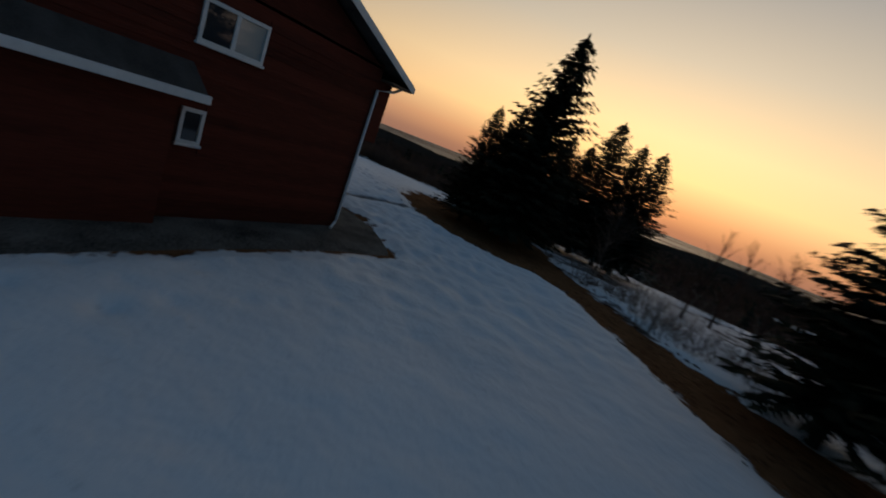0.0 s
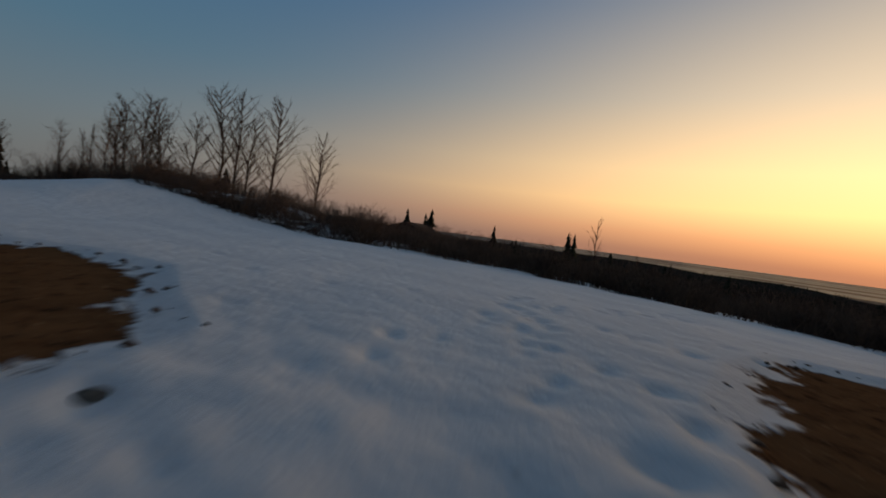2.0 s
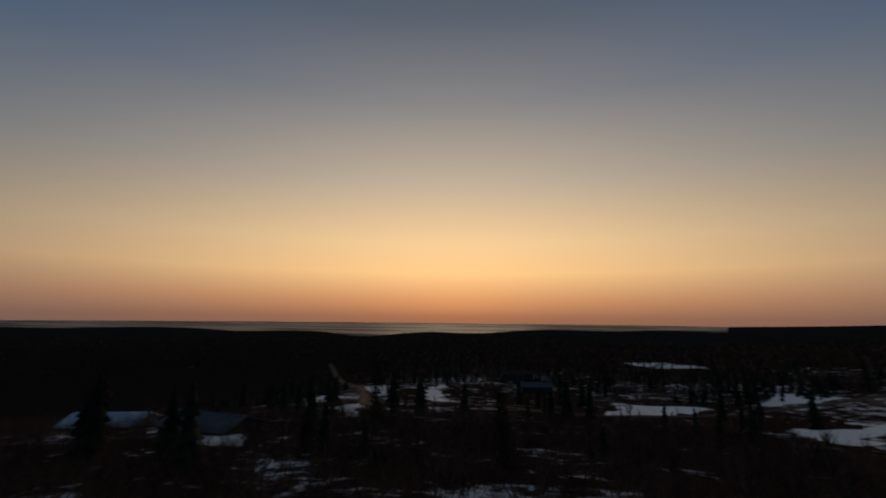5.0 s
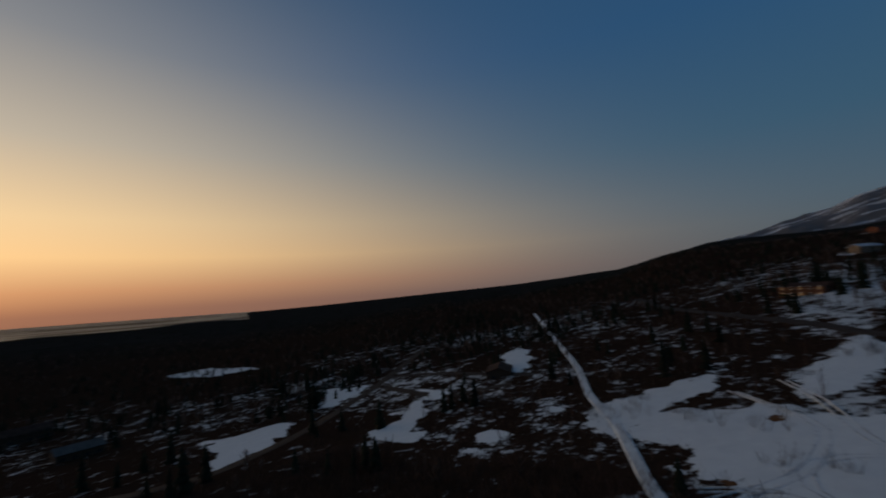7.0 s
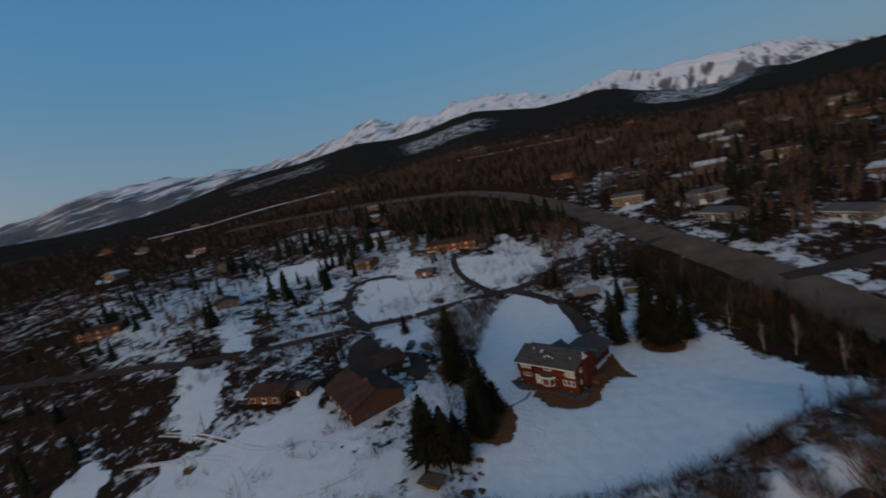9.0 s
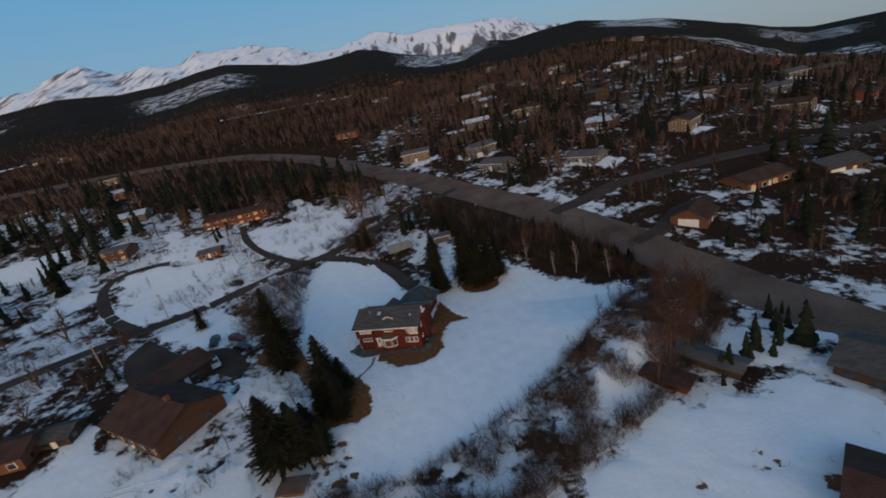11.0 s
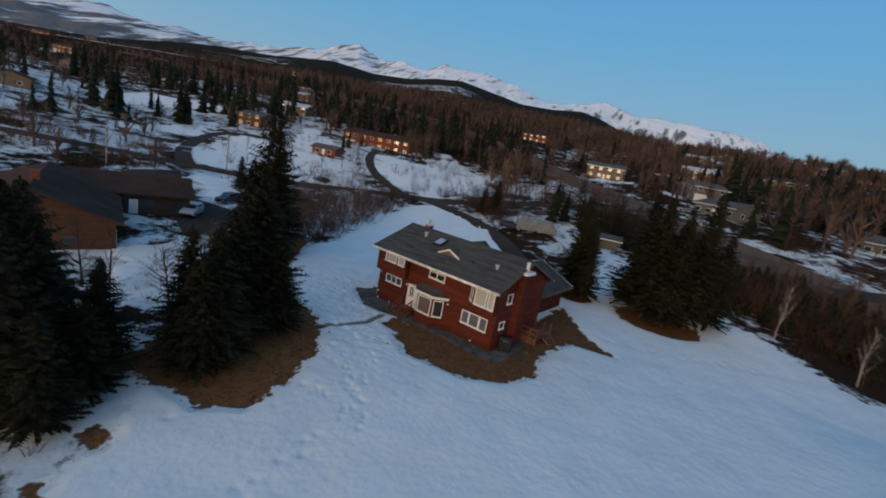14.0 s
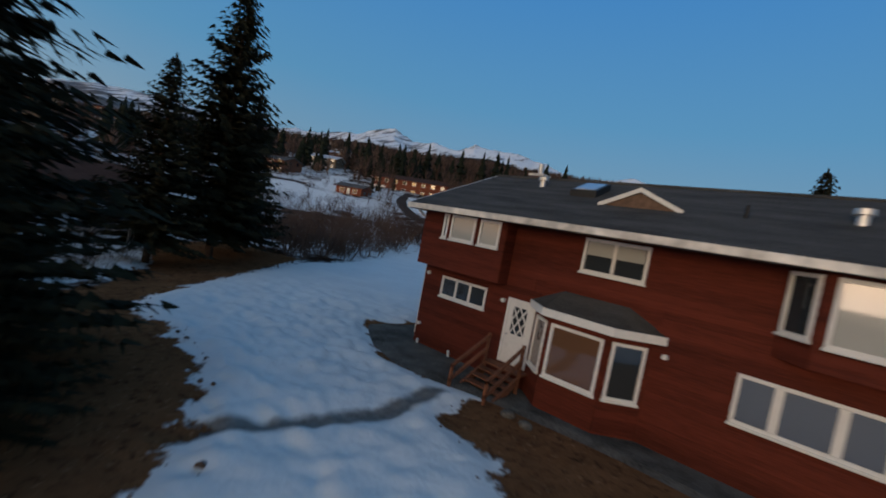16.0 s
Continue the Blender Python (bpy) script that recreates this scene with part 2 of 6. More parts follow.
SOUTH_LAWNS = [[(-81, -246), (-94, -219), (-71, -205), (-62, -204)], [(-82, -172), (-84, -156), (-73, -147), (-72, -158)], [(-81, -487), (-110, -478), (-126, -390), (-90, -421)], [(-20, -220), (-44, -211), (-42, -198), (-12, -174), (-5, -175)], [(-31, -108), (-52, -120), (-45, -109), (-31, -103)],
               [(66, -266), (61, -287), (48, -213), (40, -195), (49, -192), (57, -212)], [(-48, -98), (-61, -101), (-53, -95), (-38, -90)], [(-129, -167), (-155, -170), (-135, -154), (-121, -153)], [(83, -118), (98, -142), (69, -121), (54, -93), (63, -96)], [(75, -167), (71, -186), (57, -140)], [(116, -302), (91, -287), (74, -216), (97, -260)], [(108, -221), (109, -238), (91, -221), (82, -189), (97, -200)], [(-70, -163), (-64, -149), (-35, -131), (-34, -146)], [(-117, -157), (-148, -162), (-115, -140), (-103, -138)]]
HILL_CLEARING = [(180, 800), (290, 1060), (480, 1100), (650, 1000), (800, 800), (770, 640), (600, 640), (450, 790), (320, 880)]
FAR_CLEARING = [(360, 520), (470, 470), (560, 380), (520, 350), (420, 430), (340, 480)]
HEDGE = [(56, 18), (51.5, 9), (48, 2), (43.5, -3.5), (40, -9), (37, -14), (33, -18.5), (29, -22.5), (25, -26.5), (21.5, -30), (13.5, -32), (8, -34), (12, -44), (28, -42), (38, -32), (44, -26), (50, -20.5), (59, -11), (66, 0), (71, 11), (66, 20)]
CLEAN = [BRUSH_LAWN, MID_LAWN, FAR_WEST_LAWN, LOW_LAWN, FIELD, NEIGHBOUR_LAWN, NORTH_YARD, NORTH_LAWN, BIRCH_LAWN, ISLAND, TURN_LAWN, UP_LAWN, WEST_LAWN, LEFT_LAWN] + SOUTH_LAWNS
TREE_RING = [(3.7, -9.2), (5, -10.5), (7, -12.3), (8.8, -15.5), (9.6, -18.5), (8, -20.3), (5, -21), (1, -22.5), (-1.5, -18.5), (-4.5, -13.5), (-9, -9), (-14, -6), (-19, -4.8), (-26, -3), (-28, 4), (-22, 7), (-18, 3), (-12.5, -2.3), (-9, -5.8), (-6.5, -7.9), (-5, -8.5), (-3, -8), (-0.5, -7.8), (1.5, -8.4)]
HOUSE_PATCH = [(5.0, -2.6), (5.3, -4), (7.2, -4.5), (8, -5.3), (10.4, -6.5), (12.3, -6), (15, -5.5), (17.1, -3.5), (18.2, -0.5), (17.2, 2), (16.8, 6), (17.3, 9), (19, 9.9), (21.2, 10.7), (18.5, 12.4), (15, 16), (12, 20), (13, 0), (5, -1)]
RING_A = [(10.8 + 2.7 * math.cos(a), 25.8 + 2.4 * math.sin(a)) for a in np.arange(0, 6.28, 0.6)]
RING_B = [(21.4 + 5.0 * math.cos(a), 26.6 + 3.8 * math.sin(a)) for a in np.arange(0, 6.28, 0.5)]
SPOTS = [[(cx + r * math.cos(a) * 1.3, cy + r * math.sin(a)) for a in np.arange(0, 6.28, 0.8)] for cx, cy, r in ((69.8, -27.9, 1.5), (66.3, -42.1, 0.7), (62.7, -24.2, 0.5), (61.9, -26.1, 0.6), (65.3, -25.8, 0.5), (75.8, -21.1, 0.6), (61.1, -33.5, 0.7), (55.7, -29.2, 0.6), (49.1, -33.5, 0.5), (-25.1, -59.3, 1.2), (7.4, -24.5, 0.6), (9.5, -27, 0.5), (5.5, -27.8, 0.4), (7.5, -29.6, 0.5), (11.9, -29.7, 0.6), (9.9, -31.1, 0.8), (-52.2, -55.4, 1.5))]
BARE = [TREE_RING, HOUSE_PATCH, RING_A, RING_B] + SPOTS
GRAVEL_PAD = [(-2.2, 9.5), (-2, 5), (-2.2, 1.5), (-2.6, -0.4), (-0.5, -1.9), (1.6, -2.6), (3.5, -2.4), (5.2, -1.9), (8.9, -1.5), (11.5, -1.6), (13.5, -1.7), (15.4, -1), (15.5, 2), (14.9, 5), (14.5, 9), (8, 9.5)]
WALKWAY = [(4.1, -2.9), (4.5, -5.2), (4.2, -7), (3.7, -8.2), (3.3, -9.3)]
TRAILS = [[(-3, 10), (-2.6, 3), (-2.8, -4), (1, -8)], [(-4, 8), (-6, 0), (-3, -6)], [(19, 14), (26, 18), (37, 26)], [(17.5, -27.7), (16.5, -24.6), (15, -20), (13, -14.1), (11, -12.2), (7.7, -11.7), (5.4, -8.6)], [(14.2, -13.9), (11.3, -12.6), (9.3, -11), (3.8, -9.1), (1, -8)],
          [(11, -13.6), (9.9, -14.8), (9.5, -16), (8.7, -18.7), (8.1, -20.6), (7.2, -22.2)], [(7, -5.1), (7.1, -7.4), (6.1, -7.6), (4.2, -7.8), (3, -9)], [(8.1, -6), (10, -9.5), (12.1, -12.4), (15.6, -15.4)], [(0, -7), (3, -9), (6, -14), (9, -22)], [(4.5, -3.2), (5.8, -6.4), (4.9, -7.1), (1.5, -9)], [(-1.6, 6), (-1.9, 2), (-0.5, -3.2), (2.8, -4.6)]]


HIGHWAY = [(-420, 90), (-340, 140), (-270, 172), (-215, 188), (-180, 193), (-145, 187), (-108, 174), (-70, 153), (-32, 127), (2, 98), (25, 77), (45, 57.5), (58, 43), (66, 32), (74, 21), (90, -2), (110, -30), (150, -90), (220, -190)]
LANE = [(-300, -150), (-230, -115), (-170, -75), (-129.5, -48), (-113, -39), (-102, -28.5), (-91, -17.4), (-82.6, -3.4), (-75.3, 8.9), (-66, 21.4), (-56.3, 35.7), (-47, 45.8), (-36.5, 54.3), (-29.8, 64), (-22.7, 74.5), (-10, 87), (2, 98)]
BEND = [(-74, 10), (-92, 16.5), (-110, 27.7), (-119, 38), (-116, 46), (-104, 52)]
DRIVE = [(-36, 51.5), (-23, 48), (-9, 40), (-1, 32), (4, 27), (7, 21)]
UPDRIVE = [(-43.4, 49), (-64, 57), (-81, 69), (-91, 81)]
SIDE_STREET = [(40, 63), (52.8, 72), (61, 79), (69, 82), (90, 90), (130, 108), (190, 150)]
EAST_DRIVE = [(60, 40), (68, 47), (74, 56), (84, 62)]
SOUTH_ROAD = [(140, -215), (80, -200), (32, -190), (12, -176), (-2.3, -171), (-24, -179), (-55, -193.5), (-86, -208), (-110, -222), (-180, -262)]
SOUTH_ROAD_B = [(-104, -218), (-108.6, -204), (-108, -179), (-103, -152), (-97, -128.6)]
SOUTH_ROAD_C = [(-89, -203), (-78, -166), (-74.7, -150), (-79.6, -144), (-87, -132)]
WEST_ROAD = [(250, -560), (192, -450), (113, -297), (73, -193), (60, -160)]
ROADS = [(HIGHWAY, 17, "road"), (LANE, 5.5, "road"), (BEND, 4.5, "road"), (DRIVE, 5, "driveway"), (UPDRIVE, 3.5, "driveway"), (SIDE_STREET, 7, "road"), (EAST_DRIVE, 5, "driveway"), (SOUTH_ROAD, 6, "road"), (SOUTH_ROAD_B, 5, "road"), (SOUTH_ROAD_C, 5, "road"), (WEST_ROAD, 6, "road")]
NAMED = [(-33, -20), (-42, -9), (-98, 89), (-135, 58), (-89, 57), (75, 50), (-29, 150), (-100, 220), (63, -8), (56, -12), (76, -33), (86, -12), (-60, -31), (-55, -25), (68, -107), (98, -118), (-102, -147), (-191, -50), (-255, -47), (18, 116), (5, 55), (-213, 129), (-2, 194), (29, 201), (65, 151), (54, 107), (-252, 157), (8, 10), (11, -261), (20, -335)]
rng = np.random.default_rng(12)
spots = []
while len(spots) < 44:
    a, r = rng.uniform(-2.0, 1.9), rng.uniform(150, 620)
    x, y = 20 - math.sin(a) * r, 20 + math.cos(a) * r
    if min(along(l, x, y) - w / 2 for l, w, _ in ROADS) < 13 or any(math.hypot(x - p, y - q) < 32 for p, q in spots + NAMED):
        continue
    spots.append((x, y))
while len(spots) < 66:
    x, y = rng.uniform(-20, 260), rng.uniform(60, 330)
    if x + 1.1 * y < 125 or min(along(l, x, y) - w / 2 for l, w, _ in ROADS) < 12 or any(math.hypot(x - p, y - q) < 25 for p, q in spots + NAMED):
        continue
    spots.append((x, y))
YARDS = [(x + rng.normal(0, 4), y - 6 + rng.normal(0, 4), rng.uniform(2, 6)) for x, y in spots + NAMED[6:8] + NAMED[19:20] + NAMED[22:26] if x > -60 or y < 120]


def snow_depth(x, y):
    """Depth of lying snow, its cleanness and the bare distance."""
    torn = np.array([6.5 * noise.noise(Vector((p * 0.09, q * 0.09, 1.0))) + 4.5 * noise.noise(Vector((p * 0.3, q * 0.3, 3.0))) for p, q in zip(x, y)])
    clean = np.maximum(inside(FIELD, x, y), np.max([inside(p, x, y) for p in CLEAN if p is not FIELD], 0) + torn)
    clean = np.maximum(clean, np.minimum(inside(HEDGE, x, y), 0.2) - 0.8 + torn * 0.9)
    for cx, cy, size in YARDS:
        clean = np.maximum(clean, size - np.hypot((x - cx) * 0.7, y - cy) + torn)
    bare = np.max([inside(p, x, y) for p in BARE], 0)
    bare = np.maximum(bare, inside(GRAVEL_PAD, x, y) - 0.05)
    return clean, bare


def ground_z(x, y):
    return float(land(x, y))


def ground_sheet():
    radii = [0.0] + list(np.arange(0.16, 22, 0.16)) + list(np.arange(22, 45, 0.3))
    while radii[-1] < 4300:
        radii.append(radii[-1] * 1.031 + 0.05)
    radii = np.array(radii)
    n = 720
    ang = np.arange(n) * 2 * np.pi / n
    x = (NEAR[0] + radii[1:, None] * np.cos(ang)).ravel()
    y = (NEAR[1] + radii[1:, None] * np.sin(ang)).ravel()
    x, y = np.append(x, NEAR[0]), np.append(y, NEAR[1])
    z = land(x, y)
    clean, bare = snow_depth(x, y)
    deep = -0.1 * np.clip(1 - along(WALKWAY, x, y) / 0.5, 0, 1) + 0.16 * np.clip(clean / 1.2, 0, 1) * np.clip(-bare / 0.6, 0, 1)
    close = np.hypot(x - NEAR[0], y - NEAR[1]) < 60
    rng = np.random.default_rng(4)
    waves = 0.035 * np.sin(x * 0.9 + np.sin(y * 0.7) * 1.3) * np.sin(y * 0.8 + 1) + 0.008 * np.sin(x * 2.3 + y * 1.1)
    deep += np.where(close & (clean > 0), waves * np.clip(-bare, 0, 1), 0)
    prints = np.zeros_like(z)
    for line in TRAILS:
        pts = np.array(line, float)
        for a, b in zip(pts, pts[1:]):
            m = int(np.hypot(*(b - a)) / 0.8)
            for i in range(m):
                px, py = a + (b - a) * (i + rng.random() * 0.4) / m + rng.normal(0, 0.3, 2)
                d2 = (x - px) ** 2 + (y - py) ** 2
                near = d2 < 0.6
                prints[near] -= rng.uniform(0.05, 0.13) * np.exp(-d2[near] / rng.uniform(0.02, 0.045))
    scatter = rng.uniform((-8, -40), (40, 20), (260, 2))
    lumpy = np.exp(-((x + 1) / 9) ** 2 - ((y + 4) / 8) ** 2)
    for i in np.nonzero((lumpy > 0.03) & (clean > 0))[0]:
        deep[i] += lumpy[i] * (0.15 * noise.noise(Vector((x[i] * 1.3, y[i] * 1.3, 0.5))) + 0.11 * noise.noise(Vector((x[i] * 2.6, y[i] * 2.6, 7.5)))) * min(1.0, max(0.0, -bare[i]))
    for px, py in scatter:
        d2 = (x - px) ** 2 + (y - py) ** 2
        near = d2 < 0.4
        prints[near] -= 0.05 * np.exp(-d2[near] / 0.04)
    z = z + deep + np.where((clean > 0.3) & (bare < -0.2), prints, 0)
    k = len(radii) - 1
    i, j = np.meshgrid(np.arange(k - 1), np.arange(n), indexing="ij")
    a, b = i * n + j, i * n + (j + 1) % n
    quads = np.stack([a, a + n, b + n, b], -1).reshape(-1, 4)
    tris = np.stack([np.full(n, k * n), np.arange(n), (np.arange(n) + 1) % n], -1)
    me = bpy.data.meshes.new("ground")
    me.from_pydata(np.stack([x, y, z], -1).tolist(), [], quads.tolist() + tris.tolist())
    wood = np.clip((np.hypot(x - 10, y + 20) - 240) / 220, 0, 1)
    wood = np.maximum(wood, 0.75 * np.clip((y - 95) / 30, 0, 1) * np.clip((-30 - x) / 60, 0, 1))
    wood = np.maximum(wood, 0.33 * np.clip((-y - 45) / 15, 0, 1))
    wood = np.maximum(wood, 0.35 * np.clip(((x - 25) + 1.1 * (y - 77)) / 20, 0, 1))
    beyond = np.clip(((x - 25) + 1.1 * (y - 77)) / 4, 0, 1)
    wood = wood - 0.28 * beyond * np.clip(1 - np.abs(along(HIGHWAY, x, y) - 11) / 3, 0, 1)
    wood = np.maximum(wood, 1.1 * (1 - beyond) * np.clip((x + 10) / 8, 0, 1) * np.clip((y - 20) / 8, 0, 1) * np.clip(1 - np.abs(along(HIGHWAY, x, y) - 14) / 14, 0, 1))
    away, az = np.hypot(x - 25, y + 45), np.degrees(np.arctan2(-(x - 25), y + 45))
    hill = np.zeros_like(x)
    for clearing in (HILL_CLEARING, FAR_CLEARING):
        hill = np.maximum(hill, np.clip(inside(clearing, x, y) / 60 + 0.7, 0, 1))
    for centre, half, r0, r1, most in ((42, 12, 1100, 2700, 1.05), (12, 12, 1700, 3200, 1.05), (-10, 8, 1500, 3200, 1.1), (-25, 8, 1500, 3000, 1.0), (64, 12, 1400, 2900, 0.95)):
        hill = np.maximum(hill, most * np.clip(1.6 - np.abs(az - centre) / half * 1.6, 0, 1) * np.clip((away - r0) / 300, 0, 1) * np.clip((r1 - away) / 300, 0, 1))
    far = np.clip((away - 600) / 500, 0, 1)
    for name, v in (("clean", clean), ("bare", bare), ("wood", wood), ("hill", hill), ("far", far), ("slush", 1 - along(WALKWAY, x, y) / 0.5)):
        at = me.attributes.new(name, "FLOAT", "POINT")
        at.data.foreach_set("value", np.clip(v, -30, 30).astype(np.float32))
    me.shade_smooth()
    me.materials.append(ground_material())
    return tagged(new("ground", me), "snow-covered hillside with bare brown grass and patchy woods floor", "ground", kind="structure")


def ground_material():
    m = bpy.data.materials.new("snow_and_turf")
    m.use_nodes = True
    n, l = m.node_tree.nodes, m.node_tree.links
    b = n["Principled BSDF"]
    pos = n.new("ShaderNodeNewGeometry").outputs["Position"]

    def noise_tex(scale, detail=5, rough=0.6):
        t = n.new("ShaderNodeTexNoise")
        t.inputs["Scale"].default_value, t.inputs["Detail"].default_value, t.inputs["Roughness"].default_value = scale, detail, rough
        l.new(pos, t.inputs[0])
        return t.outputs[0]

    def calc(op, a, c, d=None):
        t = n.new("ShaderNodeMath")
        t.operation = op
        for s, v in zip(t.inputs, (a, c, d)):
            if v is None:
                continue
            if isinstance(v, (int, float)):
                s.default_value = v
            else:
                l.new(v, s)
        return t.outputs[0]

    def step(v, low, high):
        t = n.new("ShaderNodeMapRange")
        t.interpolation_type = "SMOOTHSTEP"
        t.inputs[1].default_value, t.inputs[2].default_value = low, high
        l.new(v, t.inputs[0])
        return t.outputs[0]

    def blend(f, a, c):
        t = n.new("ShaderNodeMix")
        t.data_type = "RGBA"
        l.new(f, t.inputs[0])
        for s, v in ((t.inputs[6], a), (t.inputs[7], c)):
            if isinstance(v, tuple):
                s.default_value = (*v, 1)
            else:
                l.new(v, s)
        return t.outputs[2]

    def attr(name):
        t = n.new("ShaderNodeAttribute")
        t.attribute_name = name
        return t.outputs["Fac"]

    ragged = calc("MULTIPLY_ADD", noise_tex(1.0, 5, 0.62), 3.4, -1.7)
    ragged_wide = calc("MULTIPLY_ADD", noise_tex(0.25, 6, 0.65), 5.0, -2.5)
    clean = step(calc("ADD", attr("clean"), calc("ADD", ragged, ragged_wide)), -0.4, 0.4)
    patches = step(calc("SUBTRACT", calc("ADD", calc("ADD", calc("MULTIPLY", noise_tex(0.11, 7, 0.66), 0.55), calc("MULTIPLY", noise_tex(0.4, 6, 0.7), 0.45)), calc("MULTIPLY", noise_tex(0.013, 3), 0.35)), calc("MULTIPLY", attr("wood"), 0.2)), 0.64, 0.72)
    open_hill = step(calc("ADD", noise_tex(0.03, 8, 0.75), calc("MULTIPLY_ADD", attr("hill"), 0.3, -0.3)), 0.5, 0.57)
    snow = calc("MAXIMUM", clean, calc("MAXIMUM", calc("MULTIPLY", patches, 0.85), calc("MULTIPLY", open_hill, 0.8)))
    bare = step(calc("ADD", attr("bare"), calc("MULTIPLY", ragged, 0.7)), -0.1, 0.1)
    snow = calc("MULTIPLY", snow, calc("SUBTRACT", 1.0, bare))
    turf = blend(noise_tex(0.9, 6, 0.7), (0.06, 0.027, 0.014), (0.26, 0.127, 0.056))
    turf = blend(step(noise_tex(3.5, 7, 0.75), 0.5, 0.66), turf, (0.05, 0.026, 0.015))
    turf = blend(step(noise_tex(9.0, 4, 0.7), 0.6, 0.7), turf, (0.33, 0.19, 0.10))
    brush = blend(noise_tex(0.5, 6, 0.7), (0.019, 0.012, 0.008), (0.053, 0.031, 0.021))
    soil = blend(bare, blend(attr("far"), brush, blend(noise_tex(0.02, 6, 0.7), (0.014, 0.015, 0.013), (0.046, 0.04, 0.034))), turf)
    white = blend(noise_tex(0.35, 5), (0.66, 0.675, 0.675), (0.85, 0.86, 0.84))
    dirty = blend(step(noise_tex(2.3, 6, 0.7), 0.62, 0.72), white, (0.62, 0.625, 0.61))
    dirty = blend(step(calc("ADD", attr("slush"), calc("MULTIPLY", ragged, 0.35)), 0.1, 0.7), dirty, blend(noise_tex(5.0, 6, 0.7), (0.05, 0.042, 0.034), (0.34, 0.33, 0.31)))
    l.new(blend(snow, soil, dirty), b.inputs["Base Color"])
    b.inputs["Roughness"].default_value = 0.8
    l.new(calc("MULTIPLY", snow, 0.12), b.inputs["Specular IOR Level"])
    b.inputs["IOR"].default_value = 1.31
    bp = n.new("ShaderNodeBump")
    bp.inputs["Strength"].default_value, bp.inputs["Distance"].default_value = 0.6, 0.12
    l.new(calc("ADD", calc("MULTIPLY", noise_tex(1.6, 6, 0.55), 1.0), calc("MULTIPLY", snow, 0.6)), bp.inputs["Height"])
    l.new(bp.outputs[0], b.inputs["Normal"])
    return m


ground_sheet()


# ---- far mountains and water ----
RIDGE = [(106, 1.6), (99.5, 3.5), (92.4, 4.9), (87.7, 6.0), (85.3, 6.95), (82.3, 7.7), (75.8, 8.1), (71.8, 7.85), (67.5, 8.0), (65.3, 8.1), (60.4, 8.7), (58, 9.0), (56, 9.4), (53.3, 10.6), (51, 11.1), (48.5, 10.0), (45.3, 10.5), (42.3, 10.1), (40.3, 11.1), (37.5, 10.9), (35.5, 11.0), (33, 10.6),
         (30.5, 10.2), (28.6, 9.3), (27, 8.9), (24.5, 9.1), (21, 10.0), (20, 10.1), (16, 9.1), (12.5, 9.0), (8.4, 8.4), (5.3, 8.1), (3, 7.5), (0.7, 6.2), (-2, 5.6), (-6, 4.0)]


def rock_and_snow():
    m = bpy.data.materials.new("mountain_snow_and_rock")
    m.use_nodes = True
    n, l = m.node_tree.nodes, m.node_tree.links
    b = n["Principled BSDF"]
    b.inputs["Roughness"].default_value = 0.9
    geo, mp, t, ramp = n.new("ShaderNodeNewGeometry"), n.new("ShaderNodeMapping"), n.new("ShaderNodeTexNoise"), n.new("ShaderNodeValToRGB")
    mp.vector_type = "TEXTURE"
    mp.inputs["Scale"].default_value = (0.5, 4.0, 4.0)
    mp.inputs["Rotation"].default_value = (0.0, 0.5, 0.45)
    t.inputs["Scale"].default_value, t.inputs["Detail"].default_value, t.inputs["Roughness"].default_value = 0.0105, 7, 0.56
    l.new(geo.outputs["Position"], mp.inputs[0])
    l.new(mp.outputs[0], t.inputs[0])
    sep, ht, add = n.new("ShaderNodeSeparateXYZ"), n.new("ShaderNodeMapRange"), n.new("ShaderNodeMath")
    l.new(geo.outputs["Position"], sep.inputs[0])
    ht.inputs[1].default_value, ht.inputs[2].default_value, ht.inputs[3].default_value, ht.inputs[4].default_value = 390, 620, 0.14, -0.01
    l.new(sep.outputs[2], ht.inputs[0])
    add.operation = "ADD"
    l.new(t.outputs[0], add.inputs[0])
    l.new(ht.outputs[0], add.inputs[1])
    # the western shoulder of the range is barer
    west, both = n.new("ShaderNodeMapRange"), n.new("ShaderNodeMath")
    west.inputs[1].default_value, west.inputs[2].default_value, west.inputs[3].default_value, west.inputs[4].default_value = -3300, -2300, 0.07, 0.0
    l.new(sep.outputs[0], west.inputs[0])
    both.operation = "ADD"
    l.new(add.outputs[0], both.inputs[0])
    l.new(west.outputs[0], both.inputs[1])
    l.new(both.outputs[0], ramp.inputs[0])
    ramp.color_ramp.elements[0].position, ramp.color_ramp.elements[0].color = 0.56, (0.8, 0.82, 0.84, 1)
    ramp.color_ramp.elements[1].position, ramp.color_ramp.elements[1].color = 0.66, (0.13, 0.125, 0.128, 1)
    l.new(ramp.outputs[0], b.inputs["Base Color"])
    return m


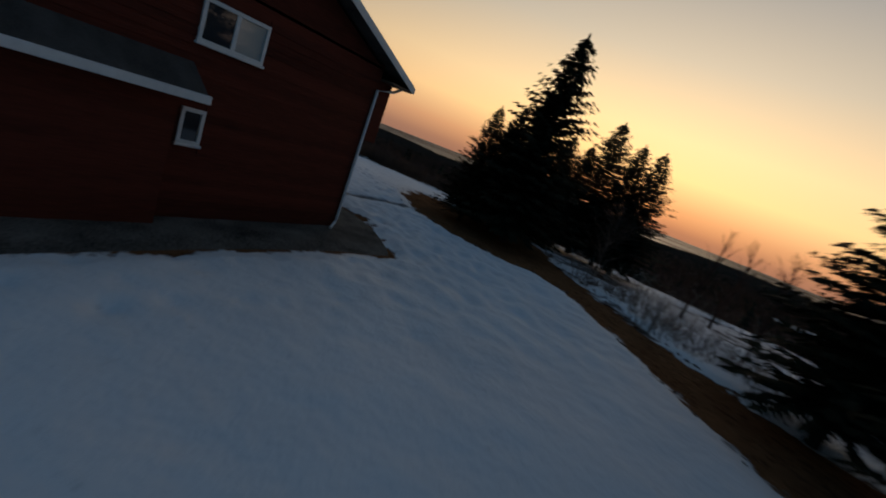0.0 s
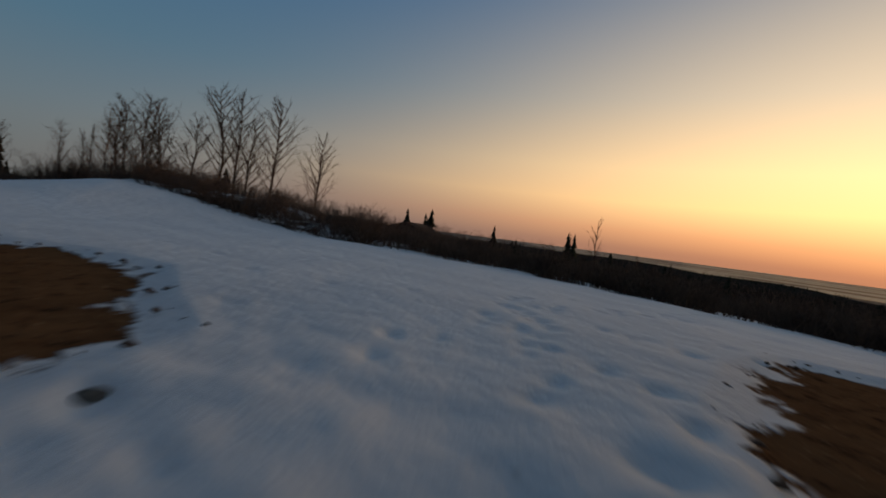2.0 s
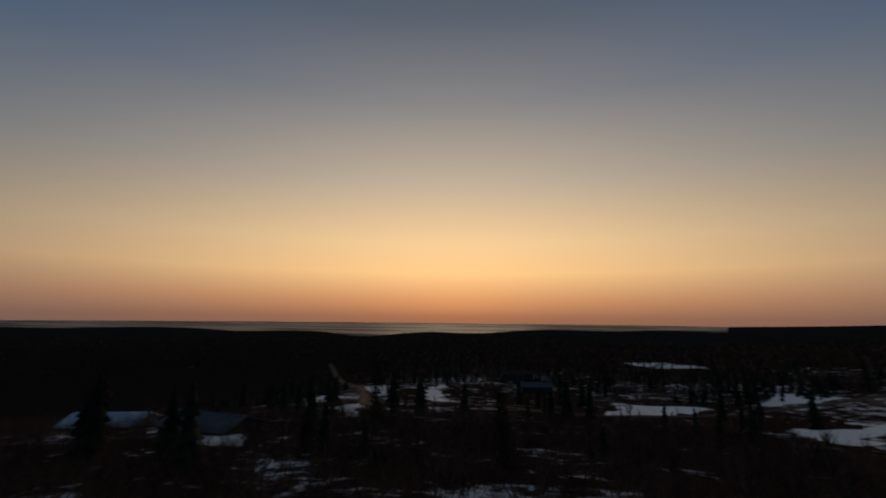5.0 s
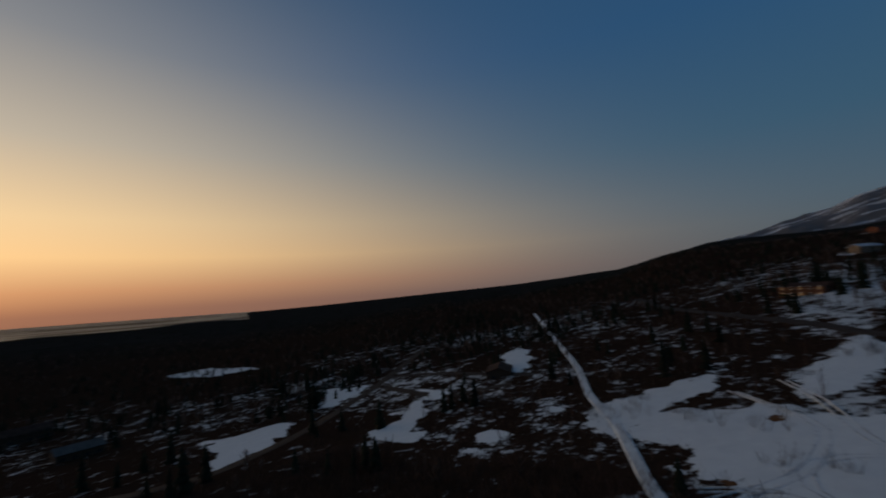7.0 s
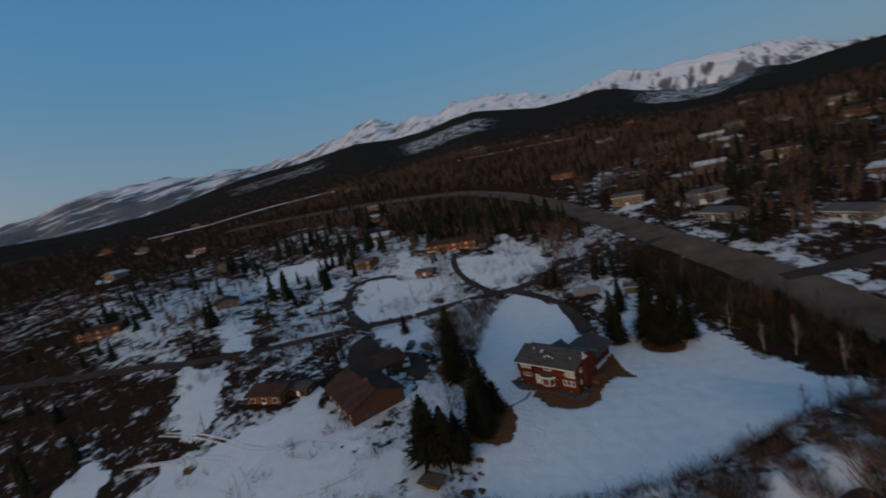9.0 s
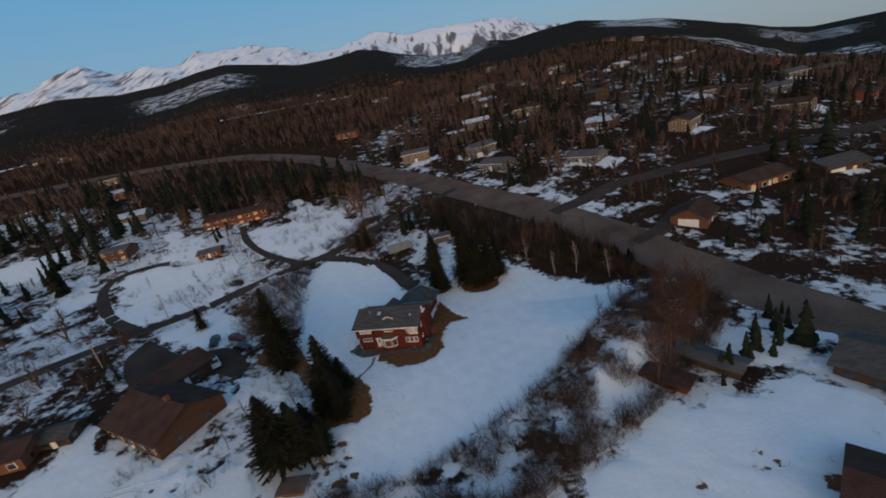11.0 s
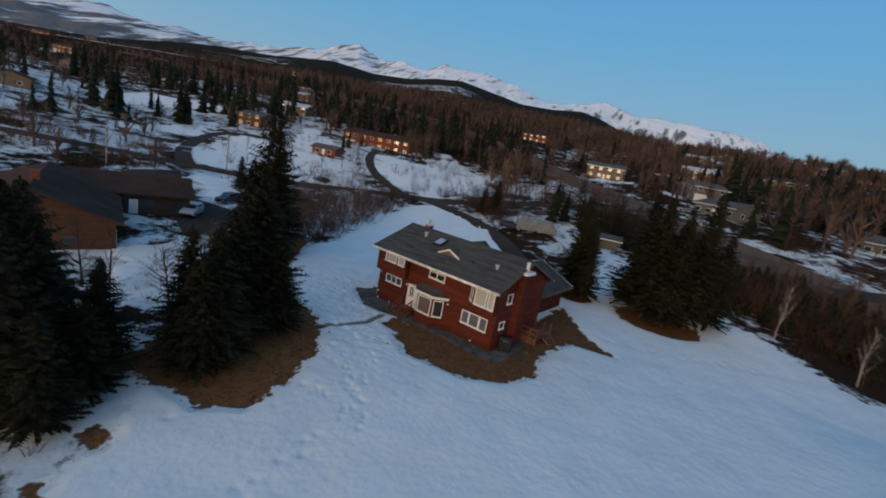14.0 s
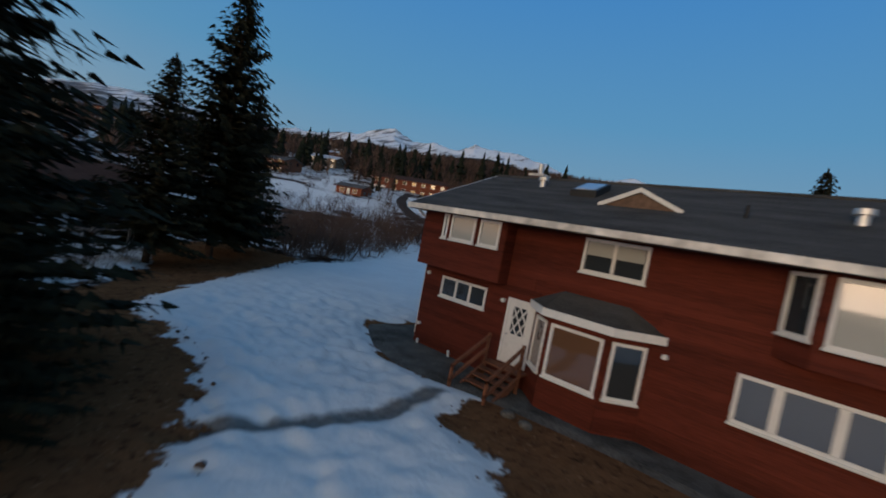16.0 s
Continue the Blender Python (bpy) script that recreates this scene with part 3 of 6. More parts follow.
def mountains():
    az = np.linspace(106, -6, 740)
    el = np.interp(-az, [-a for a, _ in RIDGE], [e for _, e in RIDGE])
    rows = np.linspace(0, 1, 60)
    verts, k = [], len(az)
    for v in rows:
        r = 3150 + 1150 * v
        for d, e in zip(az, el):
            a = math.radians(d)
            x, y = 25 - math.sin(a) * r, -45 + math.cos(a) * r
            crest = 30 + 4300 * math.tan(math.radians(e))
            foot = 30 + 3150 * math.tan(math.radians(np.interp(d, EDGE_AZ, EDGE_EL))) - 60
            rough = noise.ridged_multi_fractal(Vector((x * 0.0021 + y * 0.0008, y * 0.0009, 3.1)), 0.9, 2.1, 5, 1.0, 2.0) - 1.2
            fine = noise.fractal(Vector((x, y, 0)) * 0.006, 0.8, 2.0, 4)
            verts.append((x, y, foot + (crest - foot) * v ** 1.1 + (95 * rough * (1 - 0.75 * v) + 12 * fine) * min(1, v * 2.5)))
    verts += [(25 - math.sin(math.radians(d)) * 4650, -45 + math.cos(math.radians(d)) * 4650, 100.0) for d in az]
    faces = [(i * k + j, i * k + j + 1, (i + 1) * k + j + 1, (i + 1) * k + j) for i in range(len(rows)) for j in range(k - 1)]
    me = bpy.data.meshes.new("mountain_range")
    me.from_pydata(verts, [], faces)
    me.shade_smooth()
    me.materials.append(rock_and_snow())
    tagged(new("mountain_range", me), "snow-covered mountain range with dark rock gullies behind the forest", "mountain", kind="structure")


def water():
    m = bpy.data.materials.new("tidal_water_and_mud")
    m.use_nodes = True
    n, l = m.node_tree.nodes, m.node_tree.links
    b = n["Principled BSDF"]
    geo, mp, t, ramp = n.new("ShaderNodeNewGeometry"), n.new("ShaderNodeMapping"), n.new("ShaderNodeTexNoise"), n.new("ShaderNodeValToRGB")
    mp.inputs["Scale"].default_value = (0.6, 2.2, 1)
    t.inputs["Scale"].default_value, t.inputs["Detail"].default_value = 0.0016, 6
    l.new(geo.outputs["Position"], mp.inputs[0])
    l.new(mp.outputs[0], t.inputs[0])
    l.new(t.outputs[0], ramp.inputs[0])
    ramp.color_ramp.elements[0].position, ramp.color_ramp.elements[0].color = 0.47, (0.02, 0.025, 0.03, 1)
    ramp.color_ramp.elements[1].position, ramp.color_ramp.elements[1].color = 0.56, (0.11, 0.085, 0.07, 1)
    l.new(ramp.outputs[0], b.inputs["Base Color"])
    for socket, wet, dry in (("Roughness", 0.5, 0.9), ("Specular IOR Level", 0.5, 0.05)):
        mr = n.new("ShaderNodeMapRange")
        mr.inputs[1].default_value, mr.inputs[2].default_value, mr.inputs[3].default_value, mr.inputs[4].default_value = 0.5, 0.54, wet, dry
        l.new(t.outputs[0], mr.inputs[0])
        l.new(mr.outputs[0], b.inputs[socket])
    bm = bmesh.new()
    a = [radians(d) for d in range(95, 276, 5)]
    verts = [bm.verts.new((25 - math.sin(-q) * r, -45 + math.cos(-q) * r, -42)) for q in a for r in (1100, 4880)]
    for i in range(len(a) - 1):
        bm.faces.new((verts[2 * i], verts[2 * i + 1], verts[2 * i + 3], verts[2 * i + 2]))
    bmesh.ops.recalc_face_normals(bm, faces=bm.faces)
    me = bpy.data.meshes.new("water")
    bm.to_mesh(me)
    me.materials.append(m)
    tagged(new("water", me), "tidal inlet with mud flats reflecting the afterglow", "water", kind="structure")


mountains()
water()


# ---- shared builders ----
def thing(name, at, label, category, group="", turn=0.0, kind=""):
    ob = new(name)
    ob.matrix_world = pose(*at, 0, 0, turn)
    return tagged(ob, label, category, group, kind)


def part(name, bm, mat, parent, label=""):
    me = bpy.data.meshes.new(name)
    bm.to_mesh(me)
    bm.free()
    me.materials.append(mat)
    ob = new(name, me)
    ob.parent = parent
    if label:
        ob["label"] = label
    return ob


def block(bm, x0, x1, y0, y1, z0, z1, bevel=0.0):
    vs = [bm.verts.new((x, y, z)) for x in (x0, x1) for y in (y0, y1) for z in (z0, z1)]
    fs = [bm.faces.new([vs[i] for i in q]) for q in ((0, 1, 3, 2), (4, 6, 7, 5), (0, 4, 5, 1), (2, 3, 7, 6), (0, 2, 6, 4), (1, 5, 7, 3))]
    if bevel:
        es = list({e for f in fs for e in f.edges})
        bmesh.ops.bevel(bm, geom=es, offset=bevel, segments=1, affect="EDGES")
    return bm


def boxed(x0, x1, y0, y1, z0, z1, bevel=0.0):
    return block(bmesh.new(), x0, x1, y0, y1, z0, z1, bevel)


def prism(poly, z0, z1):
    """Upright prism over a polygon; z1 may be a list of heights."""
    bm = bmesh.new()
    tops = z1 if isinstance(z1, (list, tuple)) else [z1] * len(poly)
    low = [bm.verts.new((x, y, z0)) for x, y in poly]
    high = [bm.verts.new((x, y, z)) for (x, y), z in zip(poly, tops)]
    n = len(poly)
    bm.faces.new(low[::-1])
    bm.faces.new(high)
    for i in range(n):
        bm.faces.new((low[i], low[(i + 1) % n], high[(i + 1) % n], high[i]))
    bmesh.ops.recalc_face_normals(bm, faces=bm.faces)
    return bm


def slab(corners, thick):
    """A flat sheet through four or more corners, thickened downwards."""
    bm = bmesh.new()
    top = [bm.verts.new(c) for c in corners]
    low = [bm.verts.new((c[0], c[1], c[2] - thick)) for c in corners]
    n = len(corners)
    bm.faces.new(top)
    bm.faces.new(low[::-1])
    for i in range(n):
        bm.faces.new((top[i], low[i], low[(i + 1) % n], top[(i + 1) % n]))
    bmesh.ops.recalc_face_normals(bm, faces=bm.faces)
    return bm


def tube(points, radius, sides=6):
    bm = bmesh.new()
    rings = []
    for i, p in enumerate(points):
        p = Vector(p)
        d = (Vector(points[min(i + 1, len(points) - 1)]) - Vector(points[max(i - 1, 0)])).normalized()
        u = d.orthogonal().normalized()
        v = d.cross(u)
        rings.append([bm.verts.new(p + (u * math.cos(a) + v * math.sin(a)) * radius) for a in [k * 2 * math.pi / sides for k in range(sides)]])
    for r, s in zip(rings, rings[1:]):
        for k in range(sides):
            bm.faces.new((r[k], r[(k + 1) % sides], s[(k + 1) % sides], s[k]))
    bm.faces.new(rings[0][::-1])
    bm.faces.new(rings[-1])
    bmesh.ops.recalc_face_normals(bm, faces=bm.faces)
    return bm


def framed_window(parent, a, b, z0, z1, panes=(1.0,), pane_mats=None, frame=0.09, proud=0.07, separate=False):
    """A white-framed window on an upright wall from a to b (plan points, seen from outside a is on the left)."""
    a, b = Vector((*a, 0)), Vector((*b, 0))
    width, d = (b - a).length, (b - a).normalized()
    out = Vector((d.y, -d.x, 0))
    m = Matrix.Translation(a) @ Matrix((d, -out, (0, 0, 1))).transposed().to_4x4()
    win = new("window", None)
    win.parent = parent
    win.matrix_parent_inverse = Matrix.Identity(4)
    win.matrix_basis = m
    bm = bmesh.new()
    for x0, x1, zz0, zz1 in ((0, width, z1 - frame, z1), (0, width, z0, z0 + frame), (0, frame, z0 + frame, z1 - frame), (width - frame, width, z0 + frame, z1 - frame)):
        block(bm, x0, x1, -proud, 0.02, zz0, zz1, 0.008)
    total, x = sum(panes), frame
    inner = width - 2 * frame
    for i, p in enumerate(panes):
        w = inner * p / total
        bar = 0.05 if not separate else 0.09
        if i:
            block(bm, x - bar, x + bar, -proud * 0.9, 0.02, z0 + frame, z1 - frame, 0.006)
        part("pane", boxed(x + 0.01, x + w - 0.01, -0.03, -0.015, z0 + frame * 0.8, z1 - frame * 0.8), (pane_mats or [GLASS] * len(panes))[i], win)
        x += w
    part("window_frame", bm, WHITE, win)
    part("window_sill", boxed(-0.03, width + 0.03, -proud - 0.05, 0, z0 - 0.05, z0 + 0.01, 0.01), WHITE, win)
    return win


def siding(parent, a, b, z0, z1, holes=(), course=0.2, mat=None, name="siding_board"):
    """Lapped boards, course by course, on an upright wall from a to b; holes are (x0, x1, z0, z1) along the wall."""
    a, b = Vector((*a, 0)), Vector((*b, 0))
    width, d = (b - a).length, (b - a).normalized()
    out = Vector((d.y, -d.x, 0))
    m = Matrix.Translation(a) @ Matrix((d, -out, (0, 0, 1))).transposed().to_4x4()
    cache = {}
    n = max(1, round((z1 - z0) / course))
    h = (z1 - z0) / n
    for i in range(n):
        low, high = z0 + i * h, z0 + (i + 1) * h
        spans = [(0.0, width)]
        for x0, x1, w0, w1 in holes:
            if w0 < high - 0.02 and w1 > low + 0.02:
                spans = [s for p, q in spans for s in ((p, min(q, x0)), (max(p, x1), q)) if s[1] - s[0] > 0.04]
        for p, q in spans:
            key = round(q - p, 3)
            if key not in cache:
                bm = bmesh.new()
                sec = [(0.0, 0.0), (-0.035, 0.0), (-0.012, h), (0.0, h)]
                l, r = [bm.verts.new((0, y, z)) for y, z in sec], [bm.verts.new((q - p, y, z)) for y, z in sec]
                for k in range(4):
                    bm.faces.new((l[k], r[k], r[(k + 1) % 4], l[(k + 1) % 4]))
                bm.faces.new(l[::-1])
                bm.faces.new(r)
                bmesh.ops.recalc_face_normals(bm, faces=bm.faces)
                me = bpy.data.meshes.new(name)
                bm.to_mesh(me)
                bm.free()
                me.materials.append(mat or SIDING)
                cache[key] = me
            ob = new(name, cache[key])
            ob.parent = parent
            ob.matrix_basis = m @ Matrix.Translation((p, 0, low))


# ---- the red two-storey house ----
LENGTH, DEPTH, EAVE, RIDGE_Z = 13.8, 8.4, 5.62, 7.75


def roof_z(y):
    half = DEPTH / 2
    return RIDGE_Z - abs(y - half) * (RIDGE_Z - EAVE) / (half + 1.0)


def red_house():
    h = thing("red_house", (0, 0, 0), "two-storey red cedar house with white trim and dark shingle roof", "house")
    T = 0.2
    part("wall", boxed(T, LENGTH - T, T, DEPTH - T, -0.3, EAVE + 0.3), SIDING, h)
    front = part("front_wall", boxed(0, LENGTH, 0, T, -0.3, EAVE + 0.35), SIDING, h)
    left = part("gable_wall", prism([(0, T), (T, T), (T, DEPTH), (0, DEPTH)], -0.3, [5.9, 5.9, 5.9, 5.9]), SIDING, h)
    right = part("gable_wall", prism([(LENGTH - T, T), (LENGTH, T), (LENGTH, DEPTH), (LENGTH - T, DEPTH)], -0.3, [5.9, 5.9, 5.9, 5.9]), SIDING, h)
    for x in (0.0, LENGTH - 0.15):
        bm = bmesh.new()
        tri = [(0.0, 5.9), (DEPTH, 5.9), (DEPTH, roof_z(DEPTH) - 0.2), (DEPTH / 2, RIDGE_Z - 0.2), (0.0, roof_z(0) - 0.2)]
        l, r = [bm.verts.new((x, y, z)) for y, z in tri], [bm.verts.new((x + 0.15, y, z)) for y, z in tri]
        bm.faces.new(l)
        bm.faces.new(r[::-1])
        for k in range(5):
            bm.faces.new((l[k], l[(k + 1) % 5], r[(k + 1) % 5], r[k]))
        bmesh.ops.recalc_face_normals(bm, faces=bm.faces)
        part("gable_top", bm, SIDING, h)
    # roof planes and trim
    x0, x1, yf, yb = -0.55, LENGTH + 0.4, -1.0, DEPTH + 1.0
    part("roof", slab([(x0, yf, EAVE + 0.12), (x1, yf, EAVE + 0.12), (x1, DEPTH / 2, RIDGE_Z + 0.12), (x0, DEPTH / 2, RIDGE_Z + 0.12)], 0.16), SHINGLE, h, "dark grey asphalt shingles")
    part("roof", slab([(x1, yb, EAVE + 0.12), (x0, yb, EAVE + 0.12), (x0, DEPTH / 2, RIDGE_Z + 0.12), (x1, DEPTH / 2, RIDGE_Z + 0.12)], 0.16), SHINGLE, h, "dark grey asphalt shingles")
    part("ridge_cap", tube([(x0, DEPTH / 2, RIDGE_Z + 0.1), (x1, DEPTH / 2, RIDGE_Z + 0.1)], 0.09), SHINGLE, h)
    part("gutter", boxed(x0 - 0.02, x1 + 0.02, yf - 0.12, yf - 0.01, EAVE - 0.1, EAVE + 0.1, 0.015), PEEL, h, "white gutter with peeling paint")
    part("gutter", boxed(x0 - 0.02, x1 + 0.02, yb + 0.01, yb + 0.12, EAVE - 0.1, EAVE + 0.1, 0.015), WHITE, h)
    # both soffits take the dark brown board colour
    part("soffit", boxed(x0, x1, yf, 0.0, EAVE - 0.09, EAVE - 0.05), TIMBER, h, "dark brown soffit")
    part("soffit", boxed(x0, x1, DEPTH, yb, EAVE - 0.09, EAVE - 0.05), TIMBER, h, "dark brown soffit")
    for x in (x0 - 0.03, x1):
        for ya, yc in ((yf, DEPTH / 2), (yb, DEPTH / 2)):
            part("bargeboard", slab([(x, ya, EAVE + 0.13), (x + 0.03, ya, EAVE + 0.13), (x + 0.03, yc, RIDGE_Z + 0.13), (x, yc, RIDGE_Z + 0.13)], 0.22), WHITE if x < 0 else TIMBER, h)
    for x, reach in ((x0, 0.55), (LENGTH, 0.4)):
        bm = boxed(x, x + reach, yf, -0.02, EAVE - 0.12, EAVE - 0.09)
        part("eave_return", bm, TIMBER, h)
    # upper boxes that overhang the ground floor
    Z0, Z1 = 3.5, EAVE - 0.1
    left_box = part("overhang", boxed(0.0, 3.8, -0.58, 0.0, Z0, Z1), SIDING, h)
    right_box = part("overhang", prism([(11.0, 0.0), (11.65, -0.62), (LENGTH, -0.62), (LENGTH, 0.0)], Z0, Z1), SIDING, h)
    # lower bay
    bay = [(5.15, 0.0), (6.0, -0.8), (7.75, -0.8), (8.6, 0.0)]
    bay_part = part("bay", prism(bay, -0.1, 3.05), SIDING, h)
    edge = [(4.85, 0.0), (5.85, -1.0), (7.9, -1.0), (8.9, 0.0)]
    part("bay_fascia", prism([(4.8, 0.0), (5.83, -1.05), (7.92, -1.05), (8.95, 0.0)], 3.02, 3.24), WHITE, h, "white fascia of the bay window roof")
    bm = bmesh.new()
    low = [bm.verts.new((x, y, 3.245)) for x, y in edge]
    top = [bm.verts.new((x, 0.0, 3.75)) for x in (5.9, 7.85)]
    bm.faces.new((low[0], low[1], top[0]))
    bm.faces.new((low[1], low[2], top[1], top[0]))
    bm.faces.new((low[2], low[3], top[1]))
    bm.faces.new((low[0], top[0], top[1], low[3]))
    bm.faces.new(low[::-1])
    bmesh.ops.recalc_face_normals(bm, faces=bm.faces)
    part("bay_roof", bm, SHINGLE, h)
    # windows
    framed_window(h, (0.95, 0), (3.1, 0), 2.4, 3.18, (1, 1, 1))
    win = framed_window(h, (6.25, 0), (8.1, 0), 4.45, 5.47, (1, 1), [GLASS, GLASS])
    for xa in (0.11, 0.97):
        part("blind", boxed(xa, xa + 0.76, -0.034, -0.031, 4.98, 5.38), BLIND, win, "pale half-lowered blind")
    framed_window(h, (10.5, 0), (13.15, 0), 1.75, 2.92, (0.8, 1.2, 0.8), [DUSK, DUSK, DUSK], separate=True)
    framed_window(h, (1.02, -0.58), (1.26, -0.58), 4.6, 5.5)
    framed_window(h, (1.4, -0.58), (2.53, -0.58), 4.6, 5.5, (1,), [BLIND])
    framed_window(h, (2.72, -0.58), (3.58, -0.58), 4.6, 5.5, (1,), [BLIND])
    framed_window(h, (11.06, -0.06), (11.6, -0.57), 4.05, 5.45)
    framed_window(h, (11.8, -0.62), (13.0, -0.62), 4.0, 5.45, (1,), [BLIND])
    framed_window(h, (13.08, -0.62), (13.72, -0.62), 4.0, 5.45, (1,), [BLIND])
    framed_window(h, (6.1, -0.8), (7.65, -0.8), 1.3, 2.85, (1,), [GLOW_TINT])
    framed_window(h, (5.25, -0.1), (5.93, -0.74), 1.3, 2.85, (1,), [GLOW_TINT])
    framed_window(h, (7.82, -0.74), (8.5, -0.1), 1.3, 2.85)
    framed_window(h, (LENGTH, 1.3), (LENGTH, 2.15), 4.3, 5.2)
    framed_window(h, (LENGTH, 0.8), (LENGTH, 1.65), 2.1, 2.8)
    framed_window(h, (0, 5.7), (0, 5.15), 2.2, 3.05)
    framed_window(h, (0, 5.7), (0, 4.1), 4.5, 5.45, (1, 1), [GLASS, BLIND])
    # boards
    siding(front, (0, 0), (LENGTH, 0), 0.0, 3.5, [(0.95, 3.1, 2.35, 3.18), (4.05, 5.1, 0.9, 3.1), (5.15, 8.6, -1, 3.7), (10.5, 13.15, 1.7, 2.92)])
    siding(front, (3.8, 0), (11.0, 0), 3.5, 5.5, [(6.25 - 3.8, 8.1 - 3.8, 4.4, 5.47), (1.1, 4.9, 3.4, 3.75)])
    siding(left_box, (0, -0.58), (3.8, -0.58), 3.5, 5.5, [(1.02, 1.26, 4.55, 5.5), (1.4, 2.53, 4.55, 5.5), (2.72, 3.58, 4.55, 5.5)])
    siding(left_box, (3.8, -0.58), (3.8, 0), 3.5, 5.5)
    siding(right_box, (11.0, 0), (11.65, -0.62), 3.5, 5.5, [(0.08, 0.83, 4.0, 5.45)])
    siding(right_box, (11.65, -0.62), (LENGTH, -0.62), 3.5, 5.5, [(0.15, 1.35, 3.95, 5.45), (1.43, 2.07, 3.95, 5.45)])
    siding(bay_part, (5.15, 0), (6.0, -0.8), 0.0, 3.0, [(0.13, 1.07, 1.25, 2.85)])
    siding(bay_part, (6.0, -0.8), (7.75, -0.8), 0.0, 3.0, [(0.1, 1.65, 1.25, 2.85)])
    siding(bay_part, (7.75, -0.8), (8.6, 0), 0.0, 3.0, [(0.1, 1.03, 1.25, 2.85)])
    siding(right, (LENGTH, 0), (LENGTH, DEPTH), 0.0, 5.6, [(1.3, 2.15, 4.25, 5.2), (0.8, 1.65, 2.05, 2.8)])
    siding(left, (0, DEPTH), (0, 0), 0.0, 5.6, [(DEPTH - 5.7, DEPTH - 5.15, 2.15, 3.05), (DEPTH - 5.7, DEPTH - 4.1, 4.45, 5.45)])
    # door with a lattice light
    door = part("door", boxed(4.12, 5.0, -0.05, 0.02, 0.95, 3.0, 0.01), WHITE, h, "white door with a diamond lattice window")
    part("door_glass", boxed(4.3, 4.82, -0.062, -0.045, 1.95, 2.85), GLASS, door)
    bm = bmesh.new()
    for c in (-0.5, 0.0, 0.5):
        for s in (1, -1):
            u0, u1 = max(0.0, c), min(1.0, 1.0 + c)
            ends = [(4.3 + 0.52 * (u if s > 0 else 1 - u), 1.95 + 0.9 * (u - c)) for u in (u0, u1)]
            (xa, za), (xb, zb) = ends
            d = Vector((xb - xa, 0, zb - za)).normalized()
            w = Vector((-d.z, 0, d.x)) * 0.022
            a, b = Vector((xa, 0, za)), Vector((xb, 0, zb))
            f = [bm.verts.new(Vector((p.x, -0.078, p.z))) for p in (a - w, a + w, b + w, b - w)]
            k = [bm.verts.new(Vector((p.x, -0.055, p.z))) for p in (a - w, a + w, b + w, b - w)]
            bm.faces.new(f)
            for e in range(4):
                bm.faces.new((f[e], f[(e + 1) % 4], k[(e + 1) % 4], k[e]))
    bmesh.ops.recalc_face_normals(bm, faces=bm.faces)
    part("lattice", bm, WHITE, door)
    part("door_knob", tube([(4.2, -0.05, 1.9), (4.2, -0.12, 1.9)], 0.03, 8), METAL, door, "metal door knob")
    bm = bmesh.new()
    for q in ((4.02, 4.12, 0.95, 3.1), (5.0, 5.1, 0.95, 3.1), (4.12, 5.0, 3.0, 3.1)):
        block(bm, q[0], q[1], -0.07, 0.02, q[2], q[3], 0.008)
    part("door_frame", bm, WHITE, h)
    # roof furniture
    # the pale glass colour stands in for sky reflected in the skylight
    for name, inset, lift, mat, label in (("skylight", 0.0, 0.36, BLACK, "dark framed skylight"), ("skylight_glass", 0.1, 0.38, glass_material("skylight_glass", (0.35, 0.4, 0.45)), "")):
        ya, yb2 = 1.9 + inset, 3.0 - inset
        part(name, slab([(4.45 + inset, ya, roof_z(ya) + lift), (5.4 - inset, ya, roof_z(ya) + lift), (5.4 - inset, yb2, roof_z(yb2) + lift), (4.45 + inset, yb2, roof_z(yb2) + lift)], 0.3 if not inset else 0.05), mat, h, label)
    bm = bmesh.new()
    w = 1.15
    fr = [bm.verts.new(p) for p in ((7.1 - w, 1.2, roof_z(1.2) + 0.13), (7.1 + w, 1.2, roof_z(1.2) + 0.13), (7.1, 1.2, roof_z(1.2) + 0.66))]
    bk = bm.verts.new((7.1, 2.75, roof_z(2.75) + 0.14))
    bm.faces.new(fr)
    bm.faces.new((fr[0], fr[2], bk))
    bm.faces.new((fr[2], fr[1], bk))
    dormer = part("dormer", bm, SHINGLE, h, "small false gable on the roof")
    part("dormer_face", prism([(7.1 - w + 0.15, 1.19), (7.1 + w - 0.15, 1.19), (7.1, 1.192)], roof_z(1.2) + 0.1, [roof_z(1.2) + 0.16, roof_z(1.2) + 0.16, roof_z(1.2) + 0.57]), TIMBER, dormer)
    for sgn in (-1, 1):
        part("dormer_trim", slab([(7.1, 1.14, roof_z(1.2) + 0.74), (7.1, 1.22, roof_z(1.2) + 0.74), (7.1 + sgn * (w + 0.1), 1.22, roof_z(1.2) + 0.17), (7.1 + sgn * (w + 0.1), 1.14, roof_z(1.2) + 0.17)], 0.14), WHITE, dormer)
    for vx, vy in ((2.7, 2.9), (12.0, 1.7)):
        z = roof_z(vy)
        v = part("roof_vent", tube([(vx, vy, z), (vx, vy, z + 0.36)], 0.13, 12), METAL, h, "galvanised roof vent")
        part("vent_cap", tube([(vx, vy, z + 0.34), (vx, vy, z + 0.48)], 0.21, 12), METAL, v)
    part("vent_pipe", tube([(9.8, 1.3, roof_z(1.3)), (9.8, 1.3, roof_z(1.3) + 0.45)], 0.05, 8), BLACK, h)
    ch = part("chimney", boxed(0.95, 1.6, 4.6, 5.2, 7.0, 8.05, 0.02), BRICK, h, "red clad chimney")
